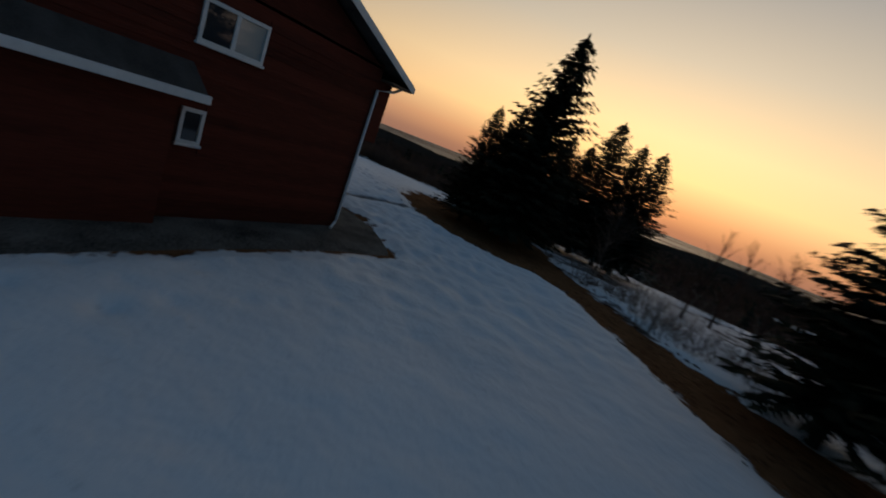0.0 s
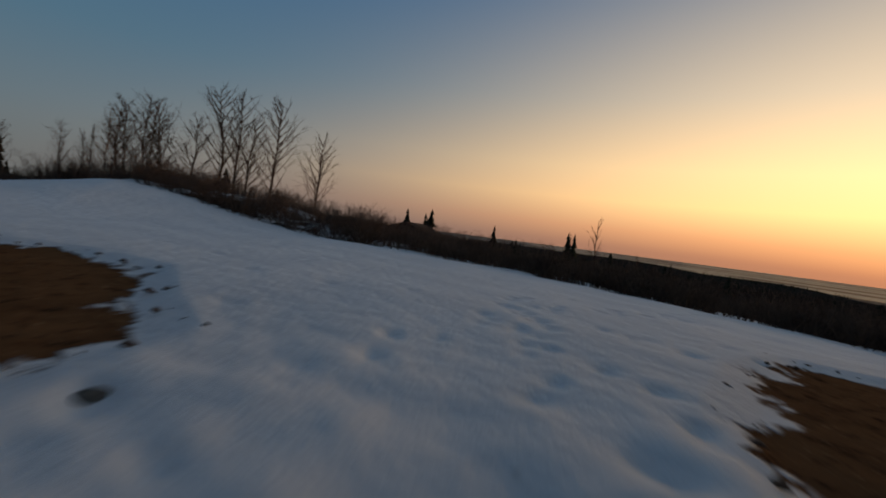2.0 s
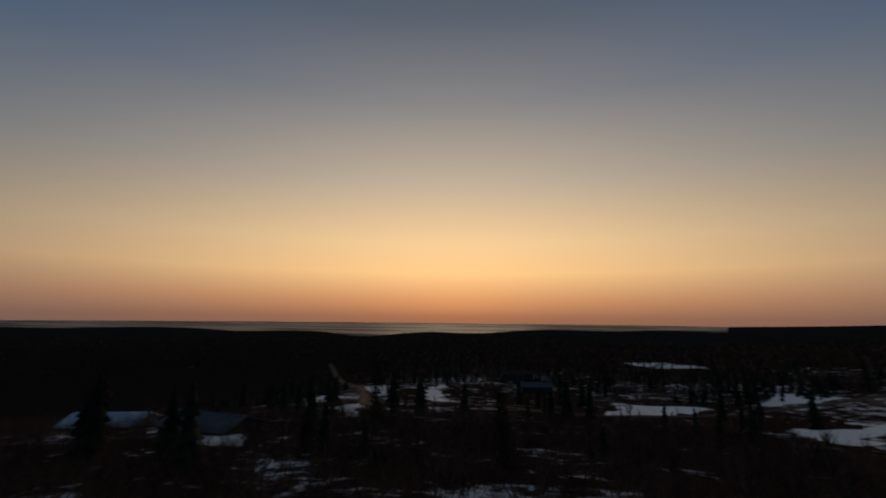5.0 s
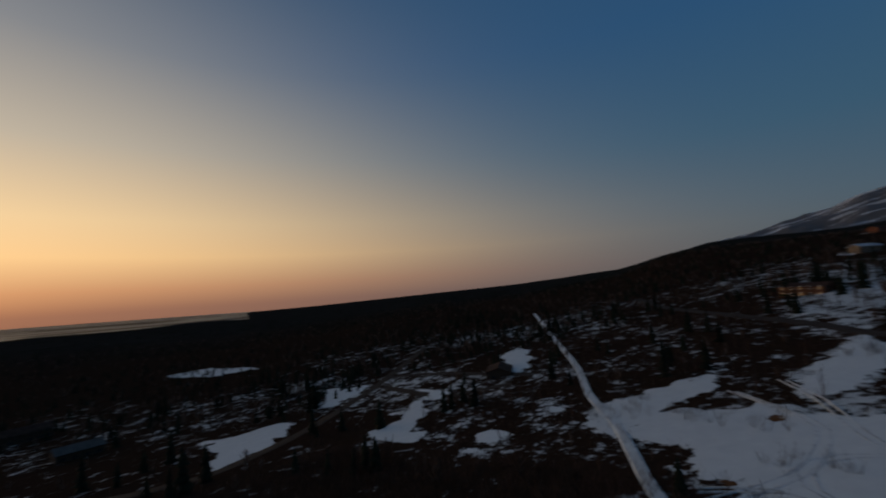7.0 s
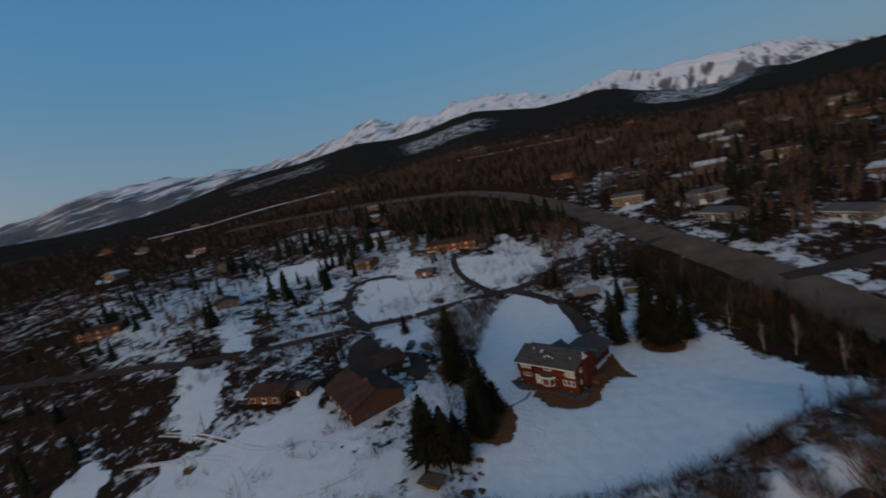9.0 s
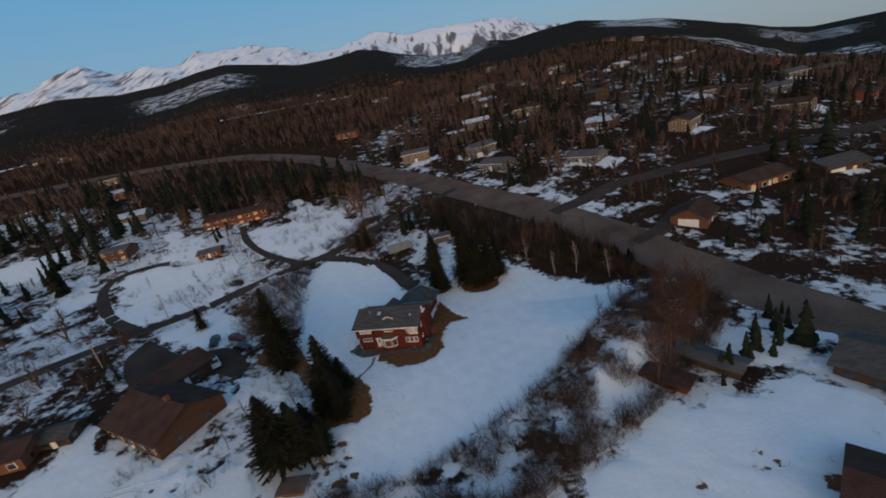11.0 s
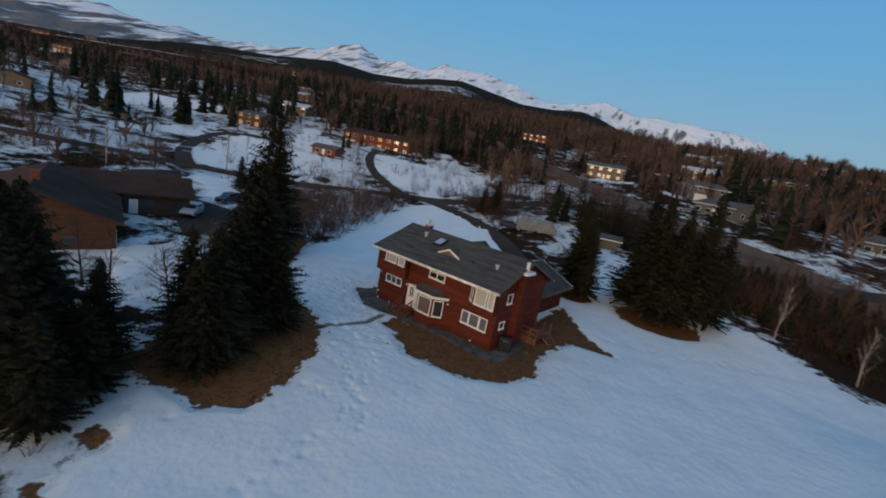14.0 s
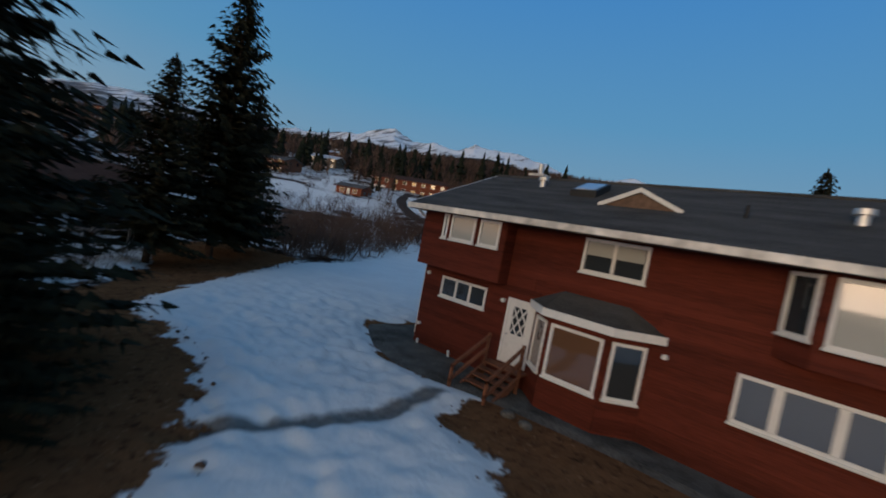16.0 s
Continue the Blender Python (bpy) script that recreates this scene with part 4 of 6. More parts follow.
    part("chimney_cap", boxed(0.88, 1.67, 4.53, 5.27, 8.05, 8.17, 0.02), PEBBLE, ch)
    part("flue", tube([(1.28, 4.9, 8.17), (1.28, 4.9, 8.65)], 0.13, 10), METAL, ch)
    ch = part("chimney", boxed(LENGTH, LENGTH + 0.7, 2.5, 3.8, 0.0, 6.9, 0.02), SIDING, h, "cedar clad chimney chase on the gable")
    part("chimney_cap", boxed(LENGTH - 0.1, LENGTH + 0.82, 2.4, 3.9, 6.9, 7.15, 0.03), WHITE, ch)
    part("flue", tube([(LENGTH + 0.35, 3.1, 7.15), (LENGTH + 0.35, 3.1, 7.95)], 0.16, 10), PEBBLE, ch)
    # downspout on the corner by the gable
    part("downspout", tube([(-0.12, -0.95, EAVE - 0.1), (-0.12, -0.6, EAVE - 0.3), (-0.08, 0.08, EAVE - 0.45), (-0.08, 0.08, 0.62), (-0.12, 0.15, 0.5), (-0.3, 0.45, 0.36)], 0.05, 8), WHITE, h, "white downspout bent outwards at its foot")
    for px, py, z0, z1 in ((0.35, -0.12, 0.12, 0.5), (2.0, -0.12, 0.1, 0.55)):
        part("vent_pipe", tube([(px, py, z0), (px - 0.05, py, z1)], 0.05, 8), WHITE, h, "white plastic vent pipe")
    for lx, lz in ((0.25, 3.15), (3.85, 2.95), (0.2, 1.1), (8.95, 2.75), (11.9, 0.55)):
        part("wall_fitting", tube([(lx, -0.03, lz), (lx, -0.15, lz)], 0.07, 8), WHITE, h)
    # shed roof on the far side of the left gable
    part("annex_wall", boxed(-0.5, 0.0, 6.0, 10.5, -0.3, 3.5), SIDING, h)
    part("annex_roof", slab([(-0.95, 5.65, 3.5), (-0.95, 10.9, 3.5), (0.05, 10.9, 4.1), (0.05, 5.65, 4.1)], 0.12), SHINGLE, h)
    part("annex_gutter", boxed(-1.06, -0.95, 5.62, 10.9, 3.33, 3.51, 0.015), WHITE, h)
    # garage wing behind
    ga, gb, gr, g0, g1 = 4.4, 11.7, 8.05, DEPTH, 19.6
    part("garage_wall", boxed(ga, gb, g0, g1, -0.3, 3.2), SIDING, h)
    for a in (ga - 0.9, gb + 0.9):
        part("garage_roof", slab([(a, g0 - 0.6, 3.05), (a, g1 + 0.6, 3.05), (gr, g1 + 0.6, 5.15), (gr, g0 - 0.6, 5.15)], 0.16), SHINGLE, h)
    for a in (ga - 1.02, gb + 0.9):
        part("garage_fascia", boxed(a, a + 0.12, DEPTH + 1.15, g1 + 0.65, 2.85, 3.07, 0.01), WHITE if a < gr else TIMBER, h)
    for a in (ga - 0.95, gb + 0.95):
        part("garage_bargeboard", slab([(gr, g1 + 0.6, 5.17), (gr, g1 + 0.66, 5.17), (a, g1 + 0.66, 3.05), (a, g1 + 0.6, 3.05)], 0.2), WHITE, h)
    part("garage_gable", prism([(ga, g1 - 0.3), (gr, g1 - 0.3), (gb, g1 - 0.3), (gb, g1), (gr, g1), (ga, g1)], 3.1, [3.3, 4.95, 3.3, 3.3, 4.95, 3.3]), SIDING, h)
    # cross gable on the rear slope
    cx, cw, cz = 5.4, 2.3, 7.3
    for sgn in (-1, 1):
        part("rear_gable_roof", slab([(cx, 5.2, cz), (cx, 9.9, cz), (cx + sgn * cw, 9.9, 5.75), (cx + sgn * cw, 7.2, 6.3)], 0.14), SHINGLE, h)
    part("rear_gable_wall", prism([(cx - cw + 0.3, DEPTH), (cx + cw - 0.3, DEPTH), (cx + cw - 0.3, 9.4), (cx, 9.4), (cx - cw + 0.3, 9.4)], 3.0, [5.75, 5.75, 5.75, 7.05, 5.75]), SIDING, h)
    return h


def porch_steps():
    s = thing("porch_steps", (4.55, -0.1, 0), "weathered wooden steps with rails up to the front door", "steps")
    n, rise, go = 6, 0.95 / 6, 0.3
    part("landing", boxed(-0.75, 0.75, -0.5, 0.0, 0.86, 0.92, 0.01), DECK, s)
    for i in range(n - 1):
        y, z = -0.5 - i * go, 0.92 - (i + 1) * rise
        part("tread", boxed(-0.62, 0.62, y - go - 0.03, y, z - 0.045, z, 0.008), DECK, s)
    for x in (-0.7, 0.62):
        part("stringer", slab([(x, -0.4, 0.88), (x + 0.08, -0.4, 0.88), (x + 0.08, -2.2, 0.04), (x, -2.2, 0.04)], 0.26), DECK, s)
        for py, pz in ((-0.45, 0.9), (-2.1, 0.05)):
            part("rail_post", boxed(x, x + 0.09, py - 0.05, py + 0.04, 0.0, pz + 0.95, 0.006), DECK, s)
        for up in (0.92, 0.5):
            part("rail", slab([(x, -0.4, 0.9 + up), (x + 0.09, -0.4, 0.9 + up), (x + 0.09, -2.15, 0.05 + up), (x, -2.15, 0.05 + up)], 0.09), DECK, s)


red_house()
porch_steps()


# ---- trees ----
def spruce_mesh(height, spread, seed, levels, arms, clumps):
    """Drooping whorls of boughs, each a spine with overlapping needle sprays."""
    rng = np.random.default_rng(seed)
    V, F = [], []

    def quad(p, along_, side):
        i = len(V)
        V.extend([p - side * 0.5, p + along_ * 0.55 - side * 0.32, p + along_, p + along_ * 0.55 + side * 0.32, p + side * 0.5])
        F.append((i, i + 1, i + 2, i + 3, i + 4))

    for k in range(levels):
        u = k / (levels - 1)
        z = height * (0.12 + 0.85 * u)
        reach = spread * (1 - u) ** 0.72 * (0.82 + 0.38 * rng.random()) + 0.18
        m = max(4, int(arms * (1 - 0.55 * u)))
        for a in range(m):
            th = (a + rng.random()) * 2 * np.pi / m + k * 1.7
            r = reach * (0.6 + 0.5 * rng.random())
            d = np.array([np.cos(th), np.sin(th), 0.0])
            droop = (-0.28 + 0.5 * u) + rng.normal(0, 0.08)
            side = np.array([-d[1], d[0], 0.0])
            c = max(3, int(clumps * r / spread) + 2)
            for q in range(c):
                s = (q + 0.6) / c
                p = d * r * s + np.array([0, 0, z + r * s * (droop + 0.16 * s)])
                w = (0.37 + 0.22 * rng.random()) * (1.15 - 0.6 * s) * (0.48 + 0.16 * r)
                fwd = d * w * 1.7 + np.array([0, 0, -0.10 - 0.16 * rng.random()])
                tilt = side * w + np.array([0, 0, rng.normal(0, 0.10)])
                quad(p, fwd, tilt)
                for sg in (1, -1):
                    quad(p, (d * 0.55 + side * sg * 0.95) * w * 1.3 + np.array([0, 0, -0.16 - 0.12 * rng.random()]), side * w * 0.55 + np.array([0, 0, 0.10]))
    top = np.array([0, 0, height * 0.955])
    for a in range(7):
        th = a * 0.9
        quad(top, np.array([0.10 * np.cos(th), 0.10 * np.sin(th), height * 0.05]), np.array([-np.sin(th), np.cos(th), 0]) * 0.14)
    me = bpy.data.meshes.new("crown")
    me.from_pydata([tuple(v) for v in V], [], F)
    me.materials.append(NEEDLES)
    return me


def trunk_mesh(height, radius, mat):
    bm = bmesh.new()
    bmesh.ops.create_cone(bm, segments=8, radius1=radius, radius2=0.02, depth=height, cap_ends=True, matrix=Matrix.Translation((0, 0, height / 2 - 0.3)))
    me = bpy.data.meshes.new("trunk")
    bm.to_mesh(me)
    bm.free()
    me.materials.append(mat)
    return me


def spruce(at, height, mesh_height, crown, trunk, label, turn, wide=1.0):
    s = height / mesh_height
    t = new("spruce_tree")
    x, y = at
    t.matrix_world = pose(x, y, ground_z(x, y) - 0.1, 0, 0, turn) @ Matrix.Diagonal((s * wide, s * wide, s, 1))
    tagged(t, label, "tree", "spruces round the field")
    for name, me in (("trunk", trunk), ("crown", crown)):
        ob = new(name, me)
        ob.parent = t
    return t


BIG = [spruce_mesh(15, 3.8, s, 43, 14, 9) for s in (1, 2, 3)]
TRUNK = trunk_mesh(15, 0.26, BARK)
NEAR_SPRUCES = [(-18.6, -1.6, 18.3, 2, 0.95), (-23, 2, 13, 1, 1.0), (-15.4, -5.8, 11.5, 0, 1.0), (-0.8, -12.9, 12.4, 0, 1.2), (0.8, -15.2, 9.7, 1, 1.2), (3.4, -17.6, 8.8, 1, 1.25), (2.4, -12.6, 7.5, 2, 1.15), (1.9, -18.6, 8.6, 2, 1.1), (4.6, -19, 7.8, 0, 1.1),
                (-0.6, -28.6, 12.5, 1, 1.3), (-3.4, -26.3, 10.7, 2, 1.3), (-5.2, -25.2, 10.3, 0, 1.3), (0.2, -25.4, 9.3, 1, 1.2), (2.6, -27.2, 10, 2, 1.2), (0.6, -22.8, 6.8, 0, 1.2), (5.2, -26.2, 6.2, 0, 1.2), (3.2, -24, 5.5, 1, 1.3),
                (10.4, 26.2, 13.4, 0, 0.9), (12.2, 25.4, 10, 1, 0.9), (19.6, 26.6, 15.5, 1, 0.9), (24.2, 27.8, 17, 2, 0.8), (22.2, 25.6, 13, 0, 0.95), (17.6, 28.6, 15.5, 1, 1.0), (26.2, 30, 12, 2, 0.9), (21.5, 29.5, 14.5, 0, 0.8),
                (-21.2, 55.5, 8.5, 0, 1.0), (-23.5, 54, 7, 1, 1.1), (-54.6, 12.7, 7, 1, 1.0), (6.5, 41, 9, 2, 0.8), (4.5, 45, 9, 0, 0.8)]
for i, (x, y, hgt, v, wide) in enumerate(NEAR_SPRUCES):
    spruce((x, y), hgt, 15, BIG[v], TRUNK, "tall dark green spruce with drooping boughs", i * 67 % 360, wide)
# slender spruces between the house and the road
SLIM = [spruce_mesh(15, 2.7, s, 26, 9, 6) for s in (11, 12, 13)]
SLIM_SPRUCES = [(-10.8, 66.7, 9), (-7, 69.5, 11), (-4.5, 64.8, 7.5), (1.1, 61.8, 8), (4.6, 57.6, 10), (6.2, 60.9, 7), (8.9, 58, 9), (4.1, 63.6, 11), (14.6, 54.4, 6.5), (18, 52.3, 8), (19.7, 54.8, 7), (-57.3, -10, 8), (-58.1, -12, 6), (21.4, -87, 7), (46, -122, 12), (22.5, -107, 9), (3, -48, 9.5)]
for i, (x, y, hgt) in enumerate(SLIM_SPRUCES):
    spruce((x, y), hgt, 15, SLIM[i % 3], TRUNK, "slender dark spruce among leafless brush", i * 83 % 360, 1.05)


def stick(V, F, p, q, w0, w1=0.0):
    """A thin three-sided branch; with no end width it runs to a point."""
    d = q - p
    u = np.cross(d, (0.3, 0.5, 0.8))
    u = u / (np.linalg.norm(u) + 1e-9)
    v = np.cross(d, u)
    v = v / (np.linalg.norm(v) + 1e-9)
    i = len(V)
    V.extend([p + u * w0, p - u * w0 * 0.5 + v * w0 * 0.87, p - u * w0 * 0.5 - v * w0 * 0.87])
    if w1:
        V.extend([q + u * w1, q - u * w1 * 0.5 + v * w1 * 0.87, q - u * w1 * 0.5 - v * w1 * 0.87])
        for a in range(3):
            b = (a + 1) % 3
            F.extend([(i + a, i + b, i + 3 + b), (i + a, i + 3 + b, i + 3 + a)])
    else:
        V.append(q)
        F.extend([(i, i + 1, i + 3), (i + 1, i + 2, i + 3), (i + 2, i, i + 3)])


def bush_template(stems, forks, seed, width=0.035, lean=0.35):
    """A bare branching shrub one metre high."""
    rng = np.random.default_rng(seed)
    V, F = [], []
    for s in range(stems):
        th = rng.random() * 6.28
        d = np.array([np.cos(th) * lean * rng.random(), np.sin(th) * lean * rng.random(), 1.0])
        hh = rng.uniform(0.6, 1.0)
        p0 = np.array([d[0], d[1], 0]) * 0.25
        mid = p0 + d * hh * 0.45
        end = p0 + d * hh + rng.normal(0, 0.06 * hh, 3)
        stick(V, F, p0, mid, width * 0.3, width * 0.2)
        stick(V, F, mid, end, width * 0.2)
        for f in range(forks):
            a = p0 + (mid - p0) * rng.uniform(0.5, 1.0) if f % 2 else mid + (end - mid) * rng.uniform(0.0, 0.7)
            q = a + np.array([rng.normal(), rng.normal(), rng.uniform(0.5, 1.6)]) * hh * 0.18
            stick(V, F, a, q, width * 0.15)
            q2 = a + (q - a) * 0.5
            stick(V, F, q2, q2 + np.array([rng.normal(), rng.normal(), rng.uniform(0.2, 1.3)]) * hh * 0.12, width * 0.1)
    return np.array(V), np.array(F)


def whip_template(seed, branches=11, width=0.03):
    """A distant leafless tree one metre high: a trunk and a fan of rising branches."""
    rng = np.random.default_rng(seed)
    V, F = [], []
    stick(V, F, np.zeros(3), np.array([rng.normal(0, 0.03), rng.normal(0, 0.03), 1.0]), width * 0.6)
    for b in range(branches):
        th = b * 2.4 + rng.random()
        z = rng.uniform(0.12, 0.7)
        ln = (0.95 - z) * rng.uniform(0.5, 0.95)
        p = np.array([0, 0, z])
        stick(V, F, p, p + np.array([np.cos(th) * 0.5, np.sin(th) * 0.5, rng.uniform(0.7, 1.0)]) * ln, width * 0.5)
    return np.array(V), np.array(F)


def planted(points, heights, templates, name, label, mat, seed=0, wide=1.0):
    """Plants many copies of templates, turned and scaled, into one mesh."""
    rng = np.random.default_rng(seed)
    points, heights = np.asarray(points, float), np.asarray(heights, float)
    zs = land(points[:, 0], points[:, 1])
    VV, FF, off = [], [], 0
    for t, (V, F) in enumerate(templates):
        pick = np.arange(t, len(points), len(templates))
        if not len(pick):
            continue
        a = rng.random(len(pick)) * 6.28
        c, s, h = np.cos(a)[:, None], np.sin(a)[:, None], heights[pick][:, None]
        w = h * wide * rng.uniform(0.8, 1.25, (len(pick), 1))
        X = points[pick, 0][:, None] + w * (V[:, 0] * c - V[:, 1] * s)
        Y = points[pick, 1][:, None] + w * (V[:, 0] * s + V[:, 1] * c)
        Z = zs[pick][:, None] - 0.05 + h * V[:, 2]
        VV.append(np.stack([X, Y, Z], -1).reshape(-1, 3))
        FF.append((F[None] + (np.arange(len(pick)) * len(V))[:, None, None] + off).reshape(-1, F.shape[1]))
        off += len(pick) * len(V)
    V, F = np.concatenate(VV), np.concatenate(FF)
    me = bpy.data.meshes.new(name)
    me.vertices.add(len(V))
    me.vertices.foreach_set("co", V.astype(np.float32).ravel())
    k = F.shape[1]
    me.loops.add(F.size)
    me.loops.foreach_set("vertex_index", F.astype(np.int32).ravel())
    me.polygons.add(len(F))
    me.polygons.foreach_set("loop_start", (np.arange(len(F)) * k).astype(np.int32))
    me.update(calc_edges=True)
    me.materials.append(mat)
    return tagged(new(name, me), label, "woods", kind="stuff")


def cone_template(rings, sides, seed, slim=0.2):
    """A distant spruce one metre high: a stack of ragged skirts."""
    rng = np.random.default_rng(seed)
    V, F = [], []
    for r in range(rings):
        u0, u1 = r / rings, (r + 1.4) / rings
        rad = slim * (1 - u0) * rng.uniform(0.8, 1.15) + 0.012
        i = len(V)
        for s in range(sides):
            a = r * 1.3 + s * 2 * math.pi / sides
            q = rad * rng.uniform(0.6, 1.25)
            V.append((q * math.cos(a), q * math.sin(a), 0.06 + 0.94 * u0 - rad * 0.35 * rng.random()))
        V.append((rng.normal(0, 0.006), rng.normal(0, 0.006), min(1.0, 0.06 + 0.94 * u1)))
        F += [(i + s, i + (s + 1) % sides, i + sides) for s in range(sides)]
    return np.array(V), np.array(F)


def birch_template(seed, branches=26, width=0.022, twigs=5):
    """A leafless birch one metre high: a tapering trunk and rising branches with twigs."""
    rng = np.random.default_rng(seed)
    V, F = [], []
    pts = [np.array([0.0, 0.0, 0.0])]
    for k in range(5):
        pts.append(pts[-1] + np.array([rng.normal(0, 0.012), rng.normal(0, 0.012), 0.19]))
    for k in range(5):
        stick(V, F, pts[k], pts[k + 1], width * (0.5 - 0.085 * k), width * (0.5 - 0.085 * (k + 1)))
    for b in range(branches):
        u = 0.22 + 0.75 * (b + rng.random()) / branches
        k = min(4, int(u * 5))
        p = pts[k] + (pts[k + 1] - pts[k]) * (u * 5 - k)
        th = rng.random() * 6.28
        ln = 0.34 * (1.08 - u) * rng.uniform(0.7, 1.2) + 0.05
        d = np.array([np.cos(th) * 0.62, np.sin(th) * 0.62, rng.uniform(0.7, 1.15)])
        m, q = p + d * ln * 0.5, p + d * ln + np.array([0, 0, ln * 0.12])
        stick(V, F, p, m, width * 0.16, width * 0.1)
        stick(V, F, m, q, width * 0.1)
        for t in range(twigs):
            s0 = p + (q - p) * rng.uniform(0.35, 0.95)
            stick(V, F, s0, s0 + (d * 0.5 + rng.normal(0, 0.45, 3)) * ln * 0.42, width * 0.07)
    return np.array(V), np.array(F)


# ---- roads ----
def resample(line, gap):
    out = []
    pts = [Vector((*p, 0)) for p in line]
    for i in range(len(pts) - 1):
        p0, p1, p2, p3 = pts[max(i - 1, 0)], pts[i], pts[i + 1], pts[min(i + 2, len(pts) - 1)]
        n = max(2, int((p2 - p1).length / gap))
        for k in range(n):
            t = k / n
            out.append(0.5 * (2 * p1 + (p2 - p0) * t + (2 * p0 - 5 * p1 + 4 * p2 - p3) * t * t + (3 * p1 - p0 - 3 * p2 + p3) * t ** 3))
    return out + [pts[-1]]


def road(line, width, name, label, mat, lift=0.14):
    p = resample(line, 4)
    cross = np.linspace(-0.5, 0.5, 7)
    V, F = [], []
    for i, c in enumerate(p):
        d = (p[min(i + 1, len(p) - 1)] - p[max(i - 1, 0)]).normalized()
        for u in cross:
            w = width * u * (1 + 0.05 * math.sin(i * 1.3 + u * 5))
            x, y = c.x - d.y * w, c.y + d.x * w
            V.append((x, y, ground_z(x, y) + lift - (0.3 if abs(u) > 0.49 else 0.0)))
    n = len(cross)
    F = [(i * n + j, (i + 1) * n + j, (i + 1) * n + j + 1, i * n + j + 1) for i in range(len(p) - 1) for j in range(n - 1)]
    me = bpy.data.meshes.new(name)
    me.from_pydata(V, [], F)
    me.materials.append(mat)
    tagged(new(name, me), label, "road", kind="structure")


HIGHWAY_MAT = material("dusty_asphalt", (0.125, 0.085, 0.062), 0.95, 0, 0.3, 4, 0.12, 0.3, spec=0.05)
road(HIGHWAY, 16, "road", "wide dusty asphalt road along the hillside", HIGHWAY_MAT)
for line, width, name in ROADS[1:]:
    road(line, width, name, "dark wet asphalt lane between snowbanks" if name == "road" else "dark asphalt driveway", ASPHALT, 0.15)

CLEARING = material("snow_in_a_clearing", (0.74, 0.75, 0.74), 0.8, 0, 0.1, 0.4, 0.05, 0.2)
road([(-300, -240), (-226, -192), (-158, -149), (-104, -115), (-71, -97), (-46.6, -81), (-23, -68.8), (-8, -60)], 2.4, "clearing", "straight snowy cutline through the brush", CLEARING, 0.25)
road([(-620, 60), (-593, 79), (-543, 115), (-523, 165), (-481, 211), (-440, 253)], 11, "clearing", "snowy cutline through the forest", CLEARING, 0.6)
road([(-307, 344), (-266, 368.5), (-232, 396), (-174, 400)], 12, "clearing", "snowy cutline through the forest", CLEARING, 0.6)


TRODDEN = material("trodden_snow", (0.62, 0.63, 0.63), 0.8, 0, 0.25, 1.5, 0.2, 0.5)
for line in ([(-75, -56), (-62, -50), (-51, -47), (-41, -44), (-33.6, -38)], [(-19, -61), (-29, -53), (-42.5, -50), (-52, -52), (-69, -64.6)], [(-22.7, -33.6), (-31.7, -36.5), (-37, -43.6), (-34, -51), (-25, -51.4), (-15.5, -43), (-11.6, -36)], [(-1.3, -50.5), (-10.7, -46.8), (-18, -47.4), (-23.6, -54.6), (-22, -63.7)]):
    for side in (0, 1.6):
        road([(x + side * 0.6, y + side) for x, y in line], 0.42, "wheel_track", "pressed wheel track curving over the snowy lawn", TRODDEN, 0.2)


def paved(poly, name, label, mat, lift, step_=1.2):
    """A flat sheet draped on the land inside a polygon."""
    p = np.array(poly)
    c = p.mean(0)
    V, F, k = [], [], 0
    edge = resample([tuple(q) for q in poly] + [tuple(poly[0])], step_)[:-1]
    n, rings = len(edge), 8
    for r in range(rings, 0, -1):
        for q in edge:
            x, y = c[0] + (q.x - c[0]) * r / rings, c[1] + (q.y - c[1]) * r / rings
            V.append((x, y, ground_z(x, y) + lift - (0.06 if r == rings else 0)))
    F = [(r * n + j, r * n + (j + 1) % n, (r + 1) * n + (j + 1) % n, (r + 1) * n + j) for r in range(rings - 1) for j in range(n)]
    V.append((c[0], c[1], ground_z(*c) + lift))
    F += [((rings - 1) * n + j, (rings - 1) * n + (j + 1) % n, len(V) - 1) for j in range(n)]
    me = bpy.data.meshes.new(name)
    me.from_pydata(V, [], F)
    me.materials.append(mat)
    tagged(new(name, me), label, "pavement", kind="structure")


paved([(-67, 6.6), (-64.3, -3), (-52, -12), (-44, -13), (-34, -6), (-26.9, -7.9), (-27.7, -2.9), (-38.6, 3.9), (-49.4, 0.8), (-60.4, 4.3)], "pavement", "dark asphalt forecourt with parked cars", ASPHALT, 0.17)
paved([(-2.2, 9.6), (-2, 5), (-2.2, 1.5), (-2.6, -0.4), (-0.5, -1.9), (1.6, -2.6), (3.5, -2.4), (5.2, -1.9), (8.9, -1.5), (11.5, -1.6), (13.5, -1.7), (15.4, -1), (15.5, 2), (14.9, 5), (14.5, 9), (7, 9.6)], "gravel_bed", "dark gravel strip round the foot of the house", GRAVEL, 0.05, 0.8)


